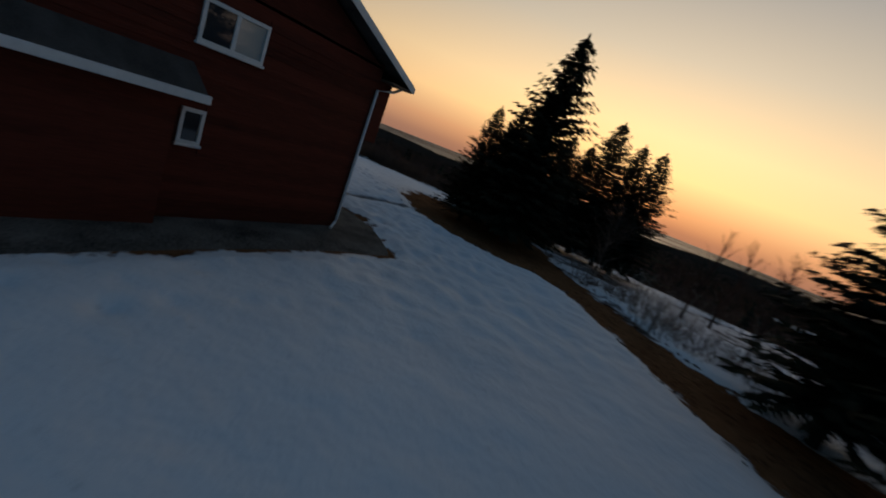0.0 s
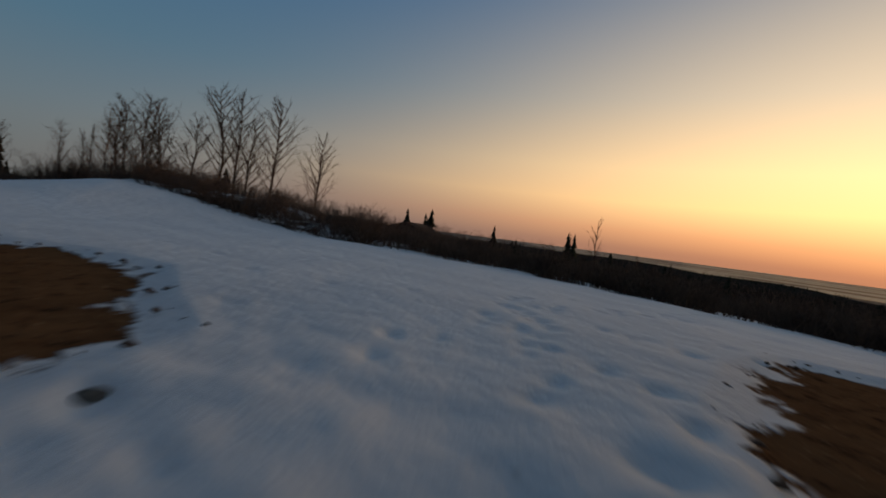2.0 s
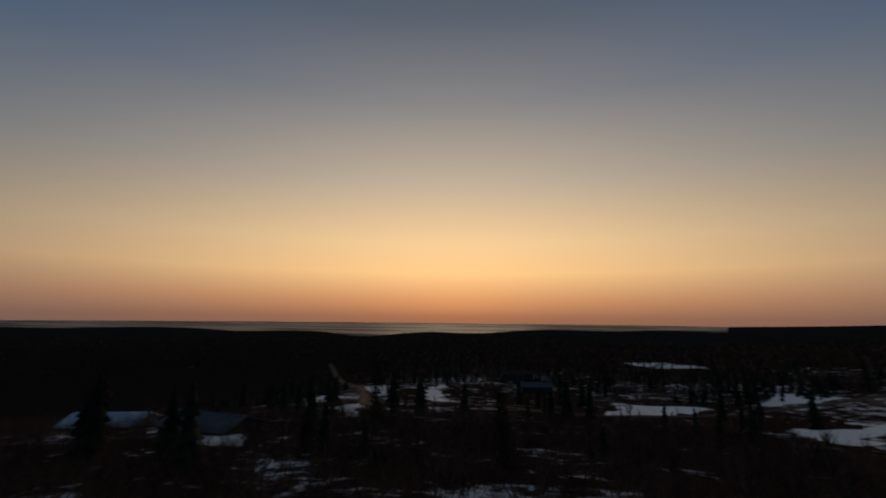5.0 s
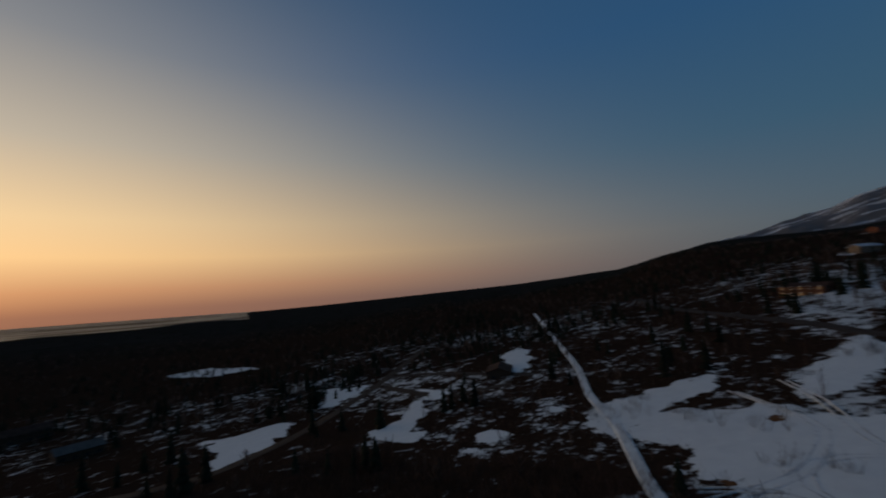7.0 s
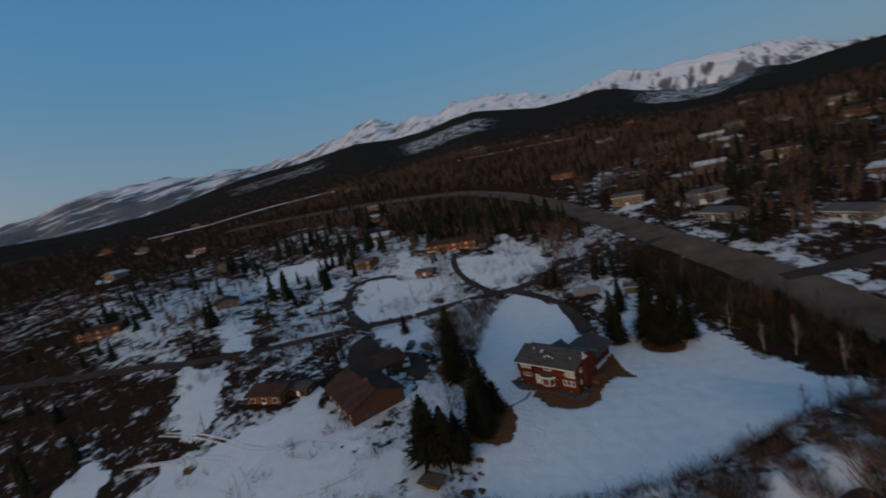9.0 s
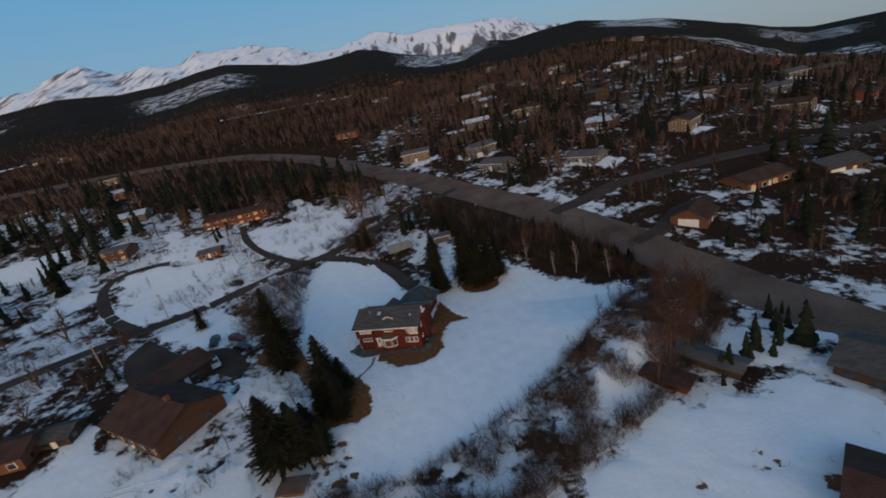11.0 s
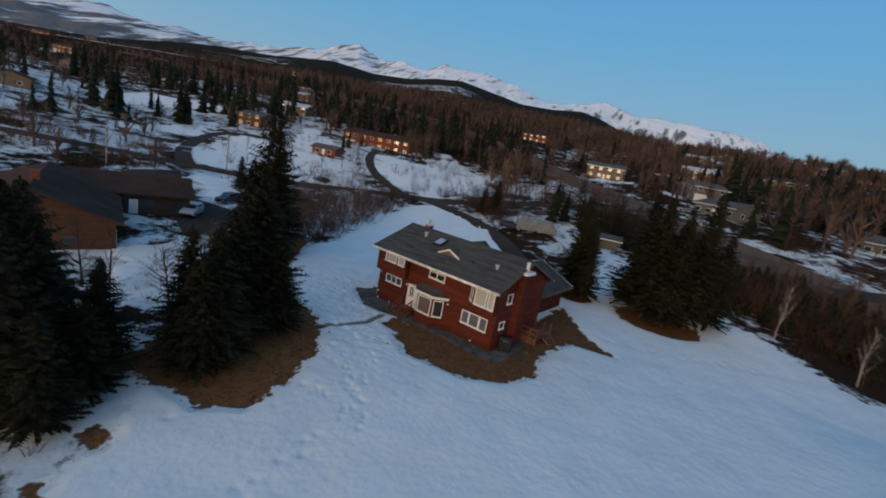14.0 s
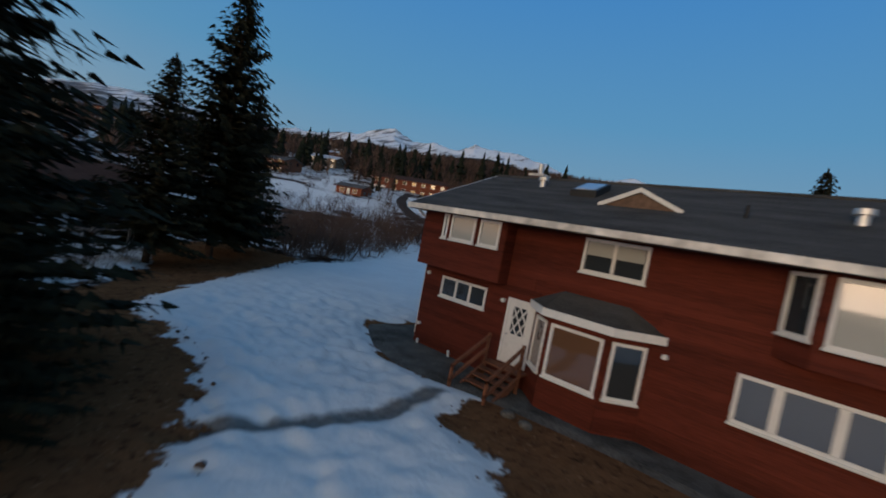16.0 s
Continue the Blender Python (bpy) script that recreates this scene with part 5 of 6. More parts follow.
# ---- houses ----
WALLS = [material("cedar_wall", (0.125, 0.055, 0.03), 0.8, 0, 0.2, 5, 0.5, 0.3, (0.4, 0.4, 5), 0.3), material("tan_wall", (0.165, 0.12, 0.08), 0.8, 0, 0.12, 5, 0.5, 0.2, (0.4, 0.4, 5), 0.3),
         material("grey_wall", (0.125, 0.12, 0.112), 0.8, 0, 0.12, 5, 0.5, 0.2, (0.4, 0.4, 5), 0.3), material("rust_red_wall", (0.17, 0.05, 0.024), 0.8, 0, 0.2, 5, 0.5, 0.3, (0.4, 0.4, 5), 0.3),
         material("dark_brown_wall", (0.062, 0.0384, 0.0248), 0.8, 0, 0.2, 5, 0.5, 0.3, (0.4, 0.4, 5), 0.3)]
ROOFS = [material("brown_shingles", (0.062, 0.036, 0.027), 0.9, 0, 0.25, 6, 0.4, 0.4, spec=0.06), SHINGLE, material("snowy_roof", (0.5, 0.52, 0.55), 0.85, 0, 0.3, 1.5, 0.3, 0.4), material("grey_shingles", (0.10, 0.095, 0.09), 0.9, 0, 0.2, 6, 0.4, 0.4, spec=0.06)]
RED_SHED = material("dark_red_boards", (0.09, 0.025, 0.018), 0.85, 0, 0.2, 5, 0.5, 0.3)
# panes that glow; added on the lodge and on every ninth scattered house
LIT = glass_material("glowing_window", (0.3, 0.2, 0.1), (1.0, 0.55, 0.2, 0.12))


def dwelling(x, y, turn, w, d, wall_h, wall, roof, label, name="neighbour_house", rise=0.35, lit=False, garage=False, group="houses on the hillside", chimney=False, plain=False, gable_door=False):
    zs = [ground_z(x + dx, y + dy) for dx in (-w / 2, w / 2) for dy in (-d / 2, d / 2)]
    h = thing(name, (x, y, min(zs) - 0.1), label, "house", group, turn)
    body = part("wall", boxed(-w / 2, w / 2, -d / 2, d / 2, 0, wall_h + 0.05), wall, h)
    top = wall_h + d / 2 * rise
    for sx in (-w / 2, w / 2 - 0.12):
        bm = bmesh.new()
        pts = [(-d / 2, wall_h), (d / 2, wall_h), (0, top)]
        a, b = [bm.verts.new((sx, q, z)) for q, z in pts], [bm.verts.new((sx + 0.12, q, z)) for q, z in pts]
        bm.faces.new(a)
        bm.faces.new(b[::-1])
        for k in range(3):
            bm.faces.new((a[k], a[(k + 1) % 3], b[(k + 1) % 3], b[k]))
        part("gable", bm, wall, h)
    o = 0.6
    for s in (-1, 1):
        r = part("roof", slab([(-w / 2 - o, s * (d / 2 + o), wall_h - o * rise + 0.1), (w / 2 + o, s * (d / 2 + o), wall_h - o * rise + 0.1), (w / 2 + o, 0, top + 0.1), (-w / 2 - o, 0, top + 0.1)], 0.22), roof, h)
        part("fascia", boxed(-w / 2 - o, w / 2 + o, s * (d / 2 + o) - 0.04, s * (d / 2 + o) + 0.04, wall_h - o * rise - 0.16, wall_h - o * rise + 0.06), wall if wall not in (WALLS[1], WALLS[2]) else WHITE, h)
    storeys = 2 if wall_h > 4 else 1
    n = 0 if plain else max(2, int(w / 3.2))
    for st in range(storeys):
        z0 = 0.9 + st * 2.7
        for i in range(n):
            c = -w / 2 + w * (i + 0.5) / n
            for side in (-1, 1):
                if garage and side < 0 and st == 0 and i < 2:
                    continue
                q = side * d / 2
                win = part("window", boxed(c - 0.75, c + 0.75, min(q, q + side * 0.07), max(q, q + side * 0.07), z0, z0 + 1.25), wall if wall in (WALLS[4], RED_SHED) else WHITE, h)
                part("pane", boxed(c - 0.65, c + 0.65, min(q, q + side * 0.085), max(q, q + side * 0.085), z0 + 0.1, z0 + 1.15), LIT if lit and side < 0 and i % 2 == 0 else GLASS, win)
    for side in (-1, 1):
        if plain or (gable_door and side < 0):
            continue
        q = side * w / 2
        for st in range(storeys):
            z0 = 0.9 + st * 2.7
            for c in (-d * 0.22, d * 0.22):
                win = part("window", boxed(min(q, q + side * 0.07), max(q, q + side * 0.07), c - 0.6, c + 0.6, z0, z0 + 1.2), wall if wall not in (WALLS[1], WALLS[2]) else WHITE, h)
                part("pane", boxed(min(q, q + side * 0.085), max(q, q + side * 0.085), c - 0.5, c + 0.5, z0 + 0.1, z0 + 1.1), GLASS, win)
    if gable_door:
        part("garage_door", boxed(-w / 2 - 0.06, -w / 2, -2.4, 2.4, 0.1, 2.4), WHITE, h)
    if garage:
        part("garage_door", boxed(-w / 2 + 0.6, -w / 2 + 5.2, -d / 2 - 0.06, -d / 2, 0.1, 2.4), WHITE, h)
    elif not plain:
        part("door", boxed(-0.5, 0.5, -d / 2 - 0.06, -d / 2, 0.1, 2.2), WHITE, h)
    if chimney:
        part("chimney", boxed(w * 0.2, w * 0.2 + 0.8, -0.4, 0.4, wall_h, top + 0.9), BRICK, h)
    return h


dwelling(-33, -20, -14, 19, 13, 3.6, material("dim_cedar_wall", (0.075, 0.036, 0.019), 0.8, 0, 0.2, 5, 0.5, 0.3, (0.4, 0.4, 5)), ROOFS[0], "large cedar house with a broad brown shingle roof", rise=0.42, lit=False, chimney=True)
dwelling(-42, -9, 76, 13, 10, 3.2, WALLS[4], ROOFS[0], "dark garage wing with a brown shingle roof")
dwelling(-98, 89, 22, 28, 10, 5.2, WALLS[3], ROOFS[0], "long rust-red lodge with added glowing windows", lit=True, garage=True)
dwelling(-135, 58, 20, 11, 9, 4.6, WALLS[0], ROOFS[3], "small cedar house with a lamplit gable", lit=True)
dwelling(-89, 58, 25, 8, 6, 2.6, WALLS[3], ROOFS[3], "low rust-red outbuilding beside the lane", "outbuilding")
dwelling(76, 50, 60, 9, 8.5, 3.0, WALLS[0], ROOFS[0], "cedar house with a white garage door beside the road", rise=0.5, gable_door=True)
dwelling(-29, 150, 10, 14, 9, 5.2, WALLS[1], ROOFS[3], "tan two-storey house above the road")
dwelling(-100, 220, 15, 15, 10, 5, WALLS[3], ROOFS[0], "rust-red house in the woods")
dwelling(63, -8, -38, 8, 3.0, 1.9, WALLS[4], ROOFS[3], "long low brown shed with a grey roof", "outbuilding", rise=0.2, plain=True)
dwelling(56, -12, -33, 6, 2.6, 1.6, RED_SHED, ROOFS[0], "low red shed at the yard fence", "outbuilding", rise=0.15, plain=True)
dwelling(76, -33, -30, 16, 11, 3.4, WALLS[4], ROOFS[0], "dark brown house at the snowy yard")
dwelling(86, -12, -42, 16, 9, 3.0, WALLS[4], SHINGLE, "dark low house behind the hedge")
dwelling(-60, -31, 25, 11, 8, 3.0, WALLS[0], ROOFS[0], "brown cabin beside snowy garden beds")
dwelling(-53, -25.5, 20, 6, 5, 2.4, WALLS[4], SHINGLE, "small dark timber shed by the cabin", "outbuilding")
dwelling(3.5, -32.4, 12, 3.0, 1.9, 1.2, WALLS[0], TIMBER, "small pale plywood shed beside the spruces", "shed", rise=0.05, plain=True)
dwelling(68, -107, -10, 13, 8, 2.6, WALLS[4], ROOFS[3], "low dark house under a grey roof")
dwelling(98, -118, 15, 13, 8, 2.6, WALLS[2], ROOFS[2], "low house under a snowy roof")
dwelling(11, -261, 5, 14, 9, 3.6, WALLS[4], ROOFS[3], "dark house in the woods below the field", lit=True)
dwelling(20, -335, 8, 20, 10, 4.5, WALLS[4], ROOFS[0], "large dark house far below the field", rise=0.45)
dwelling(18, 116, -38, 14, 9, 3.4, WALLS[2], ROOFS[3], "grey house with a long grey roof above the road")
dwelling(5, 55, 20, 4.5, 3.5, 2.2, WALLS[1], ROOFS[3], "small tan shed between slender spruces", "shed", rise=0.3, plain=True)
dwelling(-213, 129, 20, 12, 9, 4.8, WALLS[0], ROOFS[2], "cedar house under a snowy roof in the woods")
dwelling(-2, 194, 10, 15, 9, 5.0, WALLS[1], ROOFS[2], "tan house with a snowy roof above the road")
dwelling(29, 201, -10, 15, 9, 5.0, WALLS[1], ROOFS[0], "tan house with a brown roof above the road")
dwelling(65, 151, -25, 13, 9, 3.4, WALLS[0], ROOFS[2], "cedar house under a snowy roof above the road")
dwelling(54, 107, -35, 13, 9, 3.2, WALLS[2], ROOFS[3], "low grey house among bare trees")
dwelling(-252, 157, 30, 12, 8, 4.6, WALLS[1], ROOFS[0], "tan house far up the wooded slope")
dwelling(-102, -147, 30, 14, 9, 3.4, WALLS[4], ROOFS[0], "dark brown house among spruces")
dwelling(-200, -50, 60, 18, 10, 4.6, WALLS[0], ROOFS[0], "cedar house with glowing panes for its lit eave", lit=True)
KIND = [(0, 0, "cedar house with a brown roof"), (1, 3, "tan house with a grey roof"), (2, 3, "grey house with a grey roof"), (3, 0, "rust-red house with a brown roof"), (1, 2, "tan house under a snowy roof"), (4, 1, "dark house with a dark roof"), (1, 0, "tan house with a brown roof")]
rng = np.random.default_rng(13)
for i, (x, y) in enumerate(spots):
    wl_, rf_, lb_ = KIND[i % 7]
    dwelling(x, y, rng.uniform(-60, 60), rng.uniform(11, 16), rng.uniform(8, 10), 5.0 if i % 3 else 3.2, WALLS[wl_], ROOFS[rf_], lb_ + " among the trees", garage=i % 2 == 0, lit=i % 9 == 0)
HOUSE_SPOTS = spots + NAMED


# ---- parked cars ----
PAINT = {c: material(c + "_car_paint", rgb, 0.3, 0.3, 0.04, 4, 1, 0, spec=0.6) for c, rgb in (("silver", (0.5, 0.52, 0.54)), ("dark_red", (0.10, 0.012, 0.012)), ("black", (0.012, 0.012, 0.014)), ("dark_blue", (0.02, 0.025, 0.04)))}
TYRE = material("tyre_rubber", (0.02, 0.02, 0.02), 0.9)
LAMP_RED, LAMP_CLEAR = glass_material("tail_lamp", (0.3, 0.01, 0.01)), glass_material("headlamp", (0.6, 0.6, 0.6))


def car(x, y, turn, colour, label, length=4.8, tall=1.75):
    c = thing("car", (x, y, ground_z(x, y) + 0.17), label, "car", "parked cars", turn)
    L, W2 = length / 2, 0.92
    prof = [(-L, 0.45), (-L, 0.95), (-L + 0.1, 1.05), (-L + 0.35, tall - 0.06), (-L + 0.75, tall), (L - 2.2, tall), (L - 1.35, 1.12), (L - 0.25, 0.98), (L, 0.8), (L, 0.4), (L - 0.3, 0.3), (-L + 0.3, 0.3)]
    bm = bmesh.new()
    a = [bm.verts.new((px, -W2 * (0.86 if pz > 1.2 else 1), pz)) for px, pz in prof]
    b = [bm.verts.new((px, W2 * (0.86 if pz > 1.2 else 1), pz)) for px, pz in prof]
    bm.faces.new(a)
    bm.faces.new(b[::-1])
    for k in range(len(prof)):
        bm.faces.new((a[k], a[(k + 1) % len(prof)], b[(k + 1) % len(prof)], b[k]))
    bmesh.ops.recalc_face_normals(bm, faces=bm.faces)
    bmesh.ops.bevel(bm, geom=bm.edges[:], offset=0.05, segments=2, affect="EDGES")
    part("body", bm, PAINT[colour], c)
    for s in (-1, 1):
        part("side_window", boxed(-L + 0.55, L - 2.0, s * 0.86 - 0.02, s * 0.86 + 0.02, 1.18, tall - 0.12), GLASS, c)
    part("windscreen", slab([(L - 2.13, -0.72, tall - 0.06), (L - 2.13, 0.72, tall - 0.06), (L - 1.38, 0.76, 1.2), (L - 1.38, -0.76, 1.2)], 0.02), GLASS, c)
    part("rear_window", slab([(-L + 0.33, -0.7, tall - 0.16), (-L + 0.33, 0.7, tall - 0.16), (-L + 0.1, 0.74, 1.15), (-L + 0.1, -0.74, 1.15)], 0.02), GLASS, c)
    for px in (-L + 0.85, L - 0.9):
        for s in (-1, 1):
            w = part("wheel", tube([(px, s * 0.72, 0.34), (px, s * 0.94, 0.34)], 0.34, 14), TYRE, c)
            part("rim", tube([(px, s * 0.93, 0.34), (px, s * 0.95, 0.34)], 0.2, 10), METAL, w)
    for s in (-1, 1):
        part("headlight", boxed(L - 0.04, L + 0.02, s * 0.66 - 0.17, s * 0.66 + 0.17, 0.66, 0.8), LAMP_CLEAR, c)
        part("tail_light", boxed(-L - 0.02, -L + 0.03, s * 0.76 - 0.1, s * 0.76 + 0.1, 0.75, 1.0), LAMP_RED, c)
    for px in (-L, L):
        part("bumper", boxed(px - 0.07, px + 0.07, -0.86, 0.86, 0.36, 0.58, 0.03), BLACK, c)


car(-36, -3.4, -38, "silver", "silver sport utility car parked on dark asphalt")
car(-38.5, 7.2, -10, "dark_red", "dark red car parked by the snowbank")
car(-44.2, 5.6, -60, "black", "black car parked by the snowbank")
car(-33.5, 3.0, -8, "black", "black low car parked on the forecourt", 4.6, 1.4)
car(-12.5, 48.5, 40, "dark_blue", "dark car parked beside the driveway")
car(-140, 34, 15, "black", "dark pickup covered in shade at the lane", 5.2, 1.8)


def camper():
    t = thing("covered_trailer", (-8.2, 51, ground_z(-8.2, 51)), "long trailer under a grey tarpaulin by the driveway", "trailer", turn=38)
    bm = bmesh.new()
    for sx, k in ((-4.0, 0.6), (-3.4, 1.0), (3.2, 1.0), (4.2, 0.5)):
        for sy, z in ((-1.15, 0.4), (-1.15, 1.9 * k + 0.4), (0, 2.6 * k + 0.3), (1.15, 1.9 * k + 0.4), (1.15, 0.4)):
            bm.verts.new((sx, sy, z))
    bm.verts.ensure_lookup_table()
    v = bm.verts
    for i in range(3):
        for j in range(4):
            bm.faces.new((v[i * 5 + j], v[i * 5 + j + 1], v[i * 5 + j + 6], v[i * 5 + j + 5]))
    bm.faces.new([v[j] for j in range(5)])
    bm.faces.new([v[15 + j] for j in range(4, -1, -1)])
    bmesh.ops.recalc_face_normals(bm, faces=bm.faces)
    part("tarpaulin", bm, material("grey_tarpaulin", (0.2, 0.2, 0.2), 0.7, 0, 0.15, 3, 0.8, 0.5), t)
    for s in (-1, 1):
        part("wheel", tube([(0, s * 0.95, 0.34), (0, s * 1.15, 0.34)], 0.34, 12), TYRE, t)


camper()


# ---- by the red house: deck, grill, planters ----
def side_deck():
    d = thing("side_deck", (LENGTH, 5.2, 0), "small cedar deck with rails and steps at the gable", "deck")
    for i in range(12):
        part("deck_board", boxed(0.02, 1.75, i * 0.26, 0.24 + i * 0.26, 0.82, 0.87, 0.005), DECK, d)
    for px in (0.1, 1.0, 1.68):
        for py in (0.06, 3.05):
            part("post", boxed(px - 0.05, px + 0.05, py - 0.05, py + 0.05, 0, 1.75), DECK, d)
    for z in (1.2, 1.65):
        part("rail", boxed(0.05, 1.73, 0.01, 0.11, z, z + 0.09), DECK, d)
        part("rail", boxed(1.63, 1.73, 0.11, 1.5, z, z + 0.09), DECK, d)
    for i in range(4):
        part("tread", boxed(1.75 + i * 0.28, 2.05 + i * 0.28, 1.55, 2.95, 0.65 - i * 0.19, 0.7 - i * 0.19), DECK, d)
    for py in (1.5, 2.95):
        part("stringer", slab([(1.75, py, 0.8), (1.75, py + 0.05, 0.8), (2.95, py + 0.05, 0.05), (2.95, py, 0.05)], 0.2), DECK, d)
    for i in range(9):
        part("skirt_board", boxed(0.04 + i * 0.19, 0.2 + i * 0.19, 0.0, 0.04, 0.05, 0.81), DECK, d)


def grill():
    g = thing("barbecue_grill", (14.4, 1.5, 0.3), "black covered barbecue grill on the gravel", "grill", turn=30)
    part("cabinet", boxed(-0.5, 0.5, -0.3, 0.3, 0.12, 0.85, 0.04), BLACK, g)
    bm = tube([(-0.5, 0, 0.9), (-0.3, 0, 0.95), (0.3, 0, 0.95), (0.5, 0, 0.9)], 0.33, 12)
    part("lid", bm, BLACK, g)
    part("side_shelf", boxed(0.5, 0.85, -0.25, 0.25, 0.82, 0.87, 0.01), BLACK, g)
    for px in (-0.4, 0.4):
        part("wheel", tube([(px - 0.03, -0.3, 0.1), (px + 0.03, -0.3, 0.1)], 0.1, 10), TYRE, g)
    part("handle", tube([(-0.3, -0.36, 1.0), (0.3, -0.36, 1.0)], 0.02, 6), METAL, g)


def stone(x, y, size, name="garden_stone", label="weathered stone on the brown grass"):
    bm = bmesh.new()
    bmesh.ops.create_icosphere(bm, subdivisions=2, radius=size)
    for v in bm.verts:
        v.co *= 1 + 0.25 * noise.noise(v.co * 3 + Vector((x, y, 0)))
        v.co.z *= 0.6
    me = bpy.data.meshes.new(name)
    bm.to_mesh(me)
    bm.free()
    me.shade_smooth()
    me.materials.append(GRAVEL)
    o = new(name, me)
    o.location = (x, y, ground_z(x, y) + size * 0.25)
    tagged(o, label, "stone", "stones")


def concrete_block(x, y, turn):
    b = thing("concrete_block", (x, y, 0.05), "pale concrete block at the foot of the wall", "block", "concrete blocks", turn)
    part("body", boxed(-0.2, 0.2, -0.1, 0.1, 0, 0.2, 0.015), PEBBLE, b)


side_deck()
grill()
concrete_block(5.75, -1.15, 8)
concrete_block(6.25, -1.2, -4)
for x, y, s in ((16.3, 1.0, 0.25), (17.2, 6.2, 0.3), (6.0, -2.1, 0.22), (6.6, -2.2, 0.2), (-22, -34, 0.4), (8.5, -6.6, 0.16), (7.0, -5.6, 0.14), (15.8, 3.0, 0.2), (18.6, -2.0, 0.15)):
    stone(x, y, s)


def wire_fence(line):
    f = thing("garden_fence", (0, 0, 0), "low weathered wooden fence along the snowy yard", "fence")
    pts = resample(line, 2.4)
    for p in pts:
        z = ground_z(p.x, p.y)
        part("post", boxed(p.x - 0.06, p.x + 0.06, p.y - 0.06, p.y + 0.06, z - 0.2, z + 1.1), BARK, f)
    for a, b in zip(pts, pts[1:]):
        for up in (0.5, 0.95):
            part("rail", tube([(a.x, a.y, ground_z(a.x, a.y) + up), (b.x, b.y, ground_z(b.x, b.y) + up)], 0.045, 5), BARK, f)


wire_fence([(37, -33), (44.5, -26), (50.5, -20.8), (59.5, -11.4), (64, -7)])


def clod_template(seed):
    """An uneven clod of turf about one unit high."""
    r = np.random.default_rng(seed)
    V = np.array([(1, 0, 0.2), (0.3, 0.9, 0.25), (-0.8, 0.6, 0.2), (-0.7, -0.7, 0.25), (0.4, -0.9, 0.2), (0.1, 0.1, 0.9), (0, 0, -0.4)]) * r.uniform(0.6, 1.3, (7, 3))
    F = [(k, (k + 1) % 5, 5) for k in range(5)] + [((k + 1) % 5, k, 6) for k in range(5)]
    return V, np.array(F)


rk = np.random.default_rng(77)
cx, cy = rk.uniform(-25, 27, 9000), rk.uniform(-24, 22, 9000)
rim = np.max([inside(HOUSE_PATCH, cx, cy), inside(TREE_RING, cx, cy)], 0)
k1 = (rim > -0.75) & (rim < 0.05) & (inside(GRAVEL_PAD, cx, cy) < -0.3) & (along(WALKWAY, cx, cy) > 0.8)
clods = np.stack([cx[k1], cy[k1]], -1)
lift = planted(clods, rk.uniform(0.02, 0.09, len(clods)), [clod_template(s) for s in range(5)], "turf_clods", "small clods of dead turf along the melting snow edge", TIMBER, 22)
lift.location.z = 0.14


def utility_pole(x, y, h):
    p = thing("utility_pole", (x, y, ground_z(x, y)), "weathered wooden pole by the road", "pole", "poles")
    part("shaft", tube([(0, 0, -0.3), (0, 0, h)], 0.13, 8), BIRCH, p)
    part("crossarm", boxed(-0.8, 0.8, -0.06, 0.06, h - 0.6, h - 0.45), BIRCH, p)


def leafless_tree(x, y, h, template, name, label, mat, turn=0.0, wide=1.0, group="small bare trees"):
    """A single leafless tree: a trunk and its branches."""
    V, F = template
    t = thing(name, (x, y, ground_z(x, y) - 0.1), label, "tree", group, turn)
    for title, faces in (("trunk", F[:30]), ("crown", F[30:])):
        used = np.unique(faces)
        back = np.zeros(len(V), int)
        back[used] = np.arange(len(used))
        me = bpy.data.meshes.new(title)
        me.from_pydata((V[used] * (h * wide, h * wide, h)).tolist(), [], back[faces].tolist())
        me.materials.append(mat)
        o = new(title, me)
        o.parent = t


SMALL_TREE = [birch_template(s, 30, 0.03, 4) for s in (91, 92, 93)]
for x, y, h in ((-13.5, -10.5, 5.5), (-80, 39.5, 5), (-73, 44.7, 4.5), (-62, 87, 5), (-96, 34.6, 5), (50.5, 8, 5.5), (53, 13, 6), (48, 4, 5)):
    leafless_tree(x, y, h, SMALL_TREE[int(h * 2) % 3], "bare_tree", "small leafless tree standing on the snow", TWIG, x * 9)
utility_pole(-68.3, -5.5, 6.5)
utility_pole(-72, 18, 8)


# ---- woods, hedges and bare trees ----
def free_spot(x, y, gap):
    ok = np.min([along(l, x, y) - w / 2 for l, w, _ in ROADS], 0) > gap
    for hx, hy in HOUSE_SPOTS:
        ok &= np.hypot(x - hx, y - hy) > 10
    ok &= np.hypot((x - 10) / 1.4, y - 8) > 15
    return ok


def sown(n, seed, box, gap=2.0, clear=0.5):
    r = np.random.default_rng(seed)
    x, y = r.uniform(box[0], box[1], n), r.uniform(box[2], box[3], n)
    clean, bare = snow_depth(x, y)
    ok = (clean < -clear) & (bare < -clear) & free_spot(x, y, gap)
    return np.stack([x[ok], y[ok]], -1), r


BUSH = [bush_template(7, 3, s, 0.034, 0.75) for s in range(5)]
THIN_BUSH = [bush_template(5, 2, s, 0.034, 0.6) for s in range(10, 15)]
BARE_TREE = [birch_template(s, 13, 0.036, 2) for s in range(20, 25)]
BIRCHES = [birch_template(s, 38, 0.021, 7) for s in range(60, 65)]
FINE_TREE = [birch_template(s, 28, 0.026, 4) for s in range(30, 34)]
WHIPS = [whip_template(s, 13, 0.055) for s in range(70, 76)]
FAR_WHIPS = [whip_template(s, 7, 0.11) for s in range(80, 84)]
CONES = [cone_template(7, 7, s) for s in range(5)]
FAR_CONES = [cone_template(3, 5, s, 0.22) for s in range(5)]

# hedge between the field and the yard to the north
rr = np.random.default_rng(31)
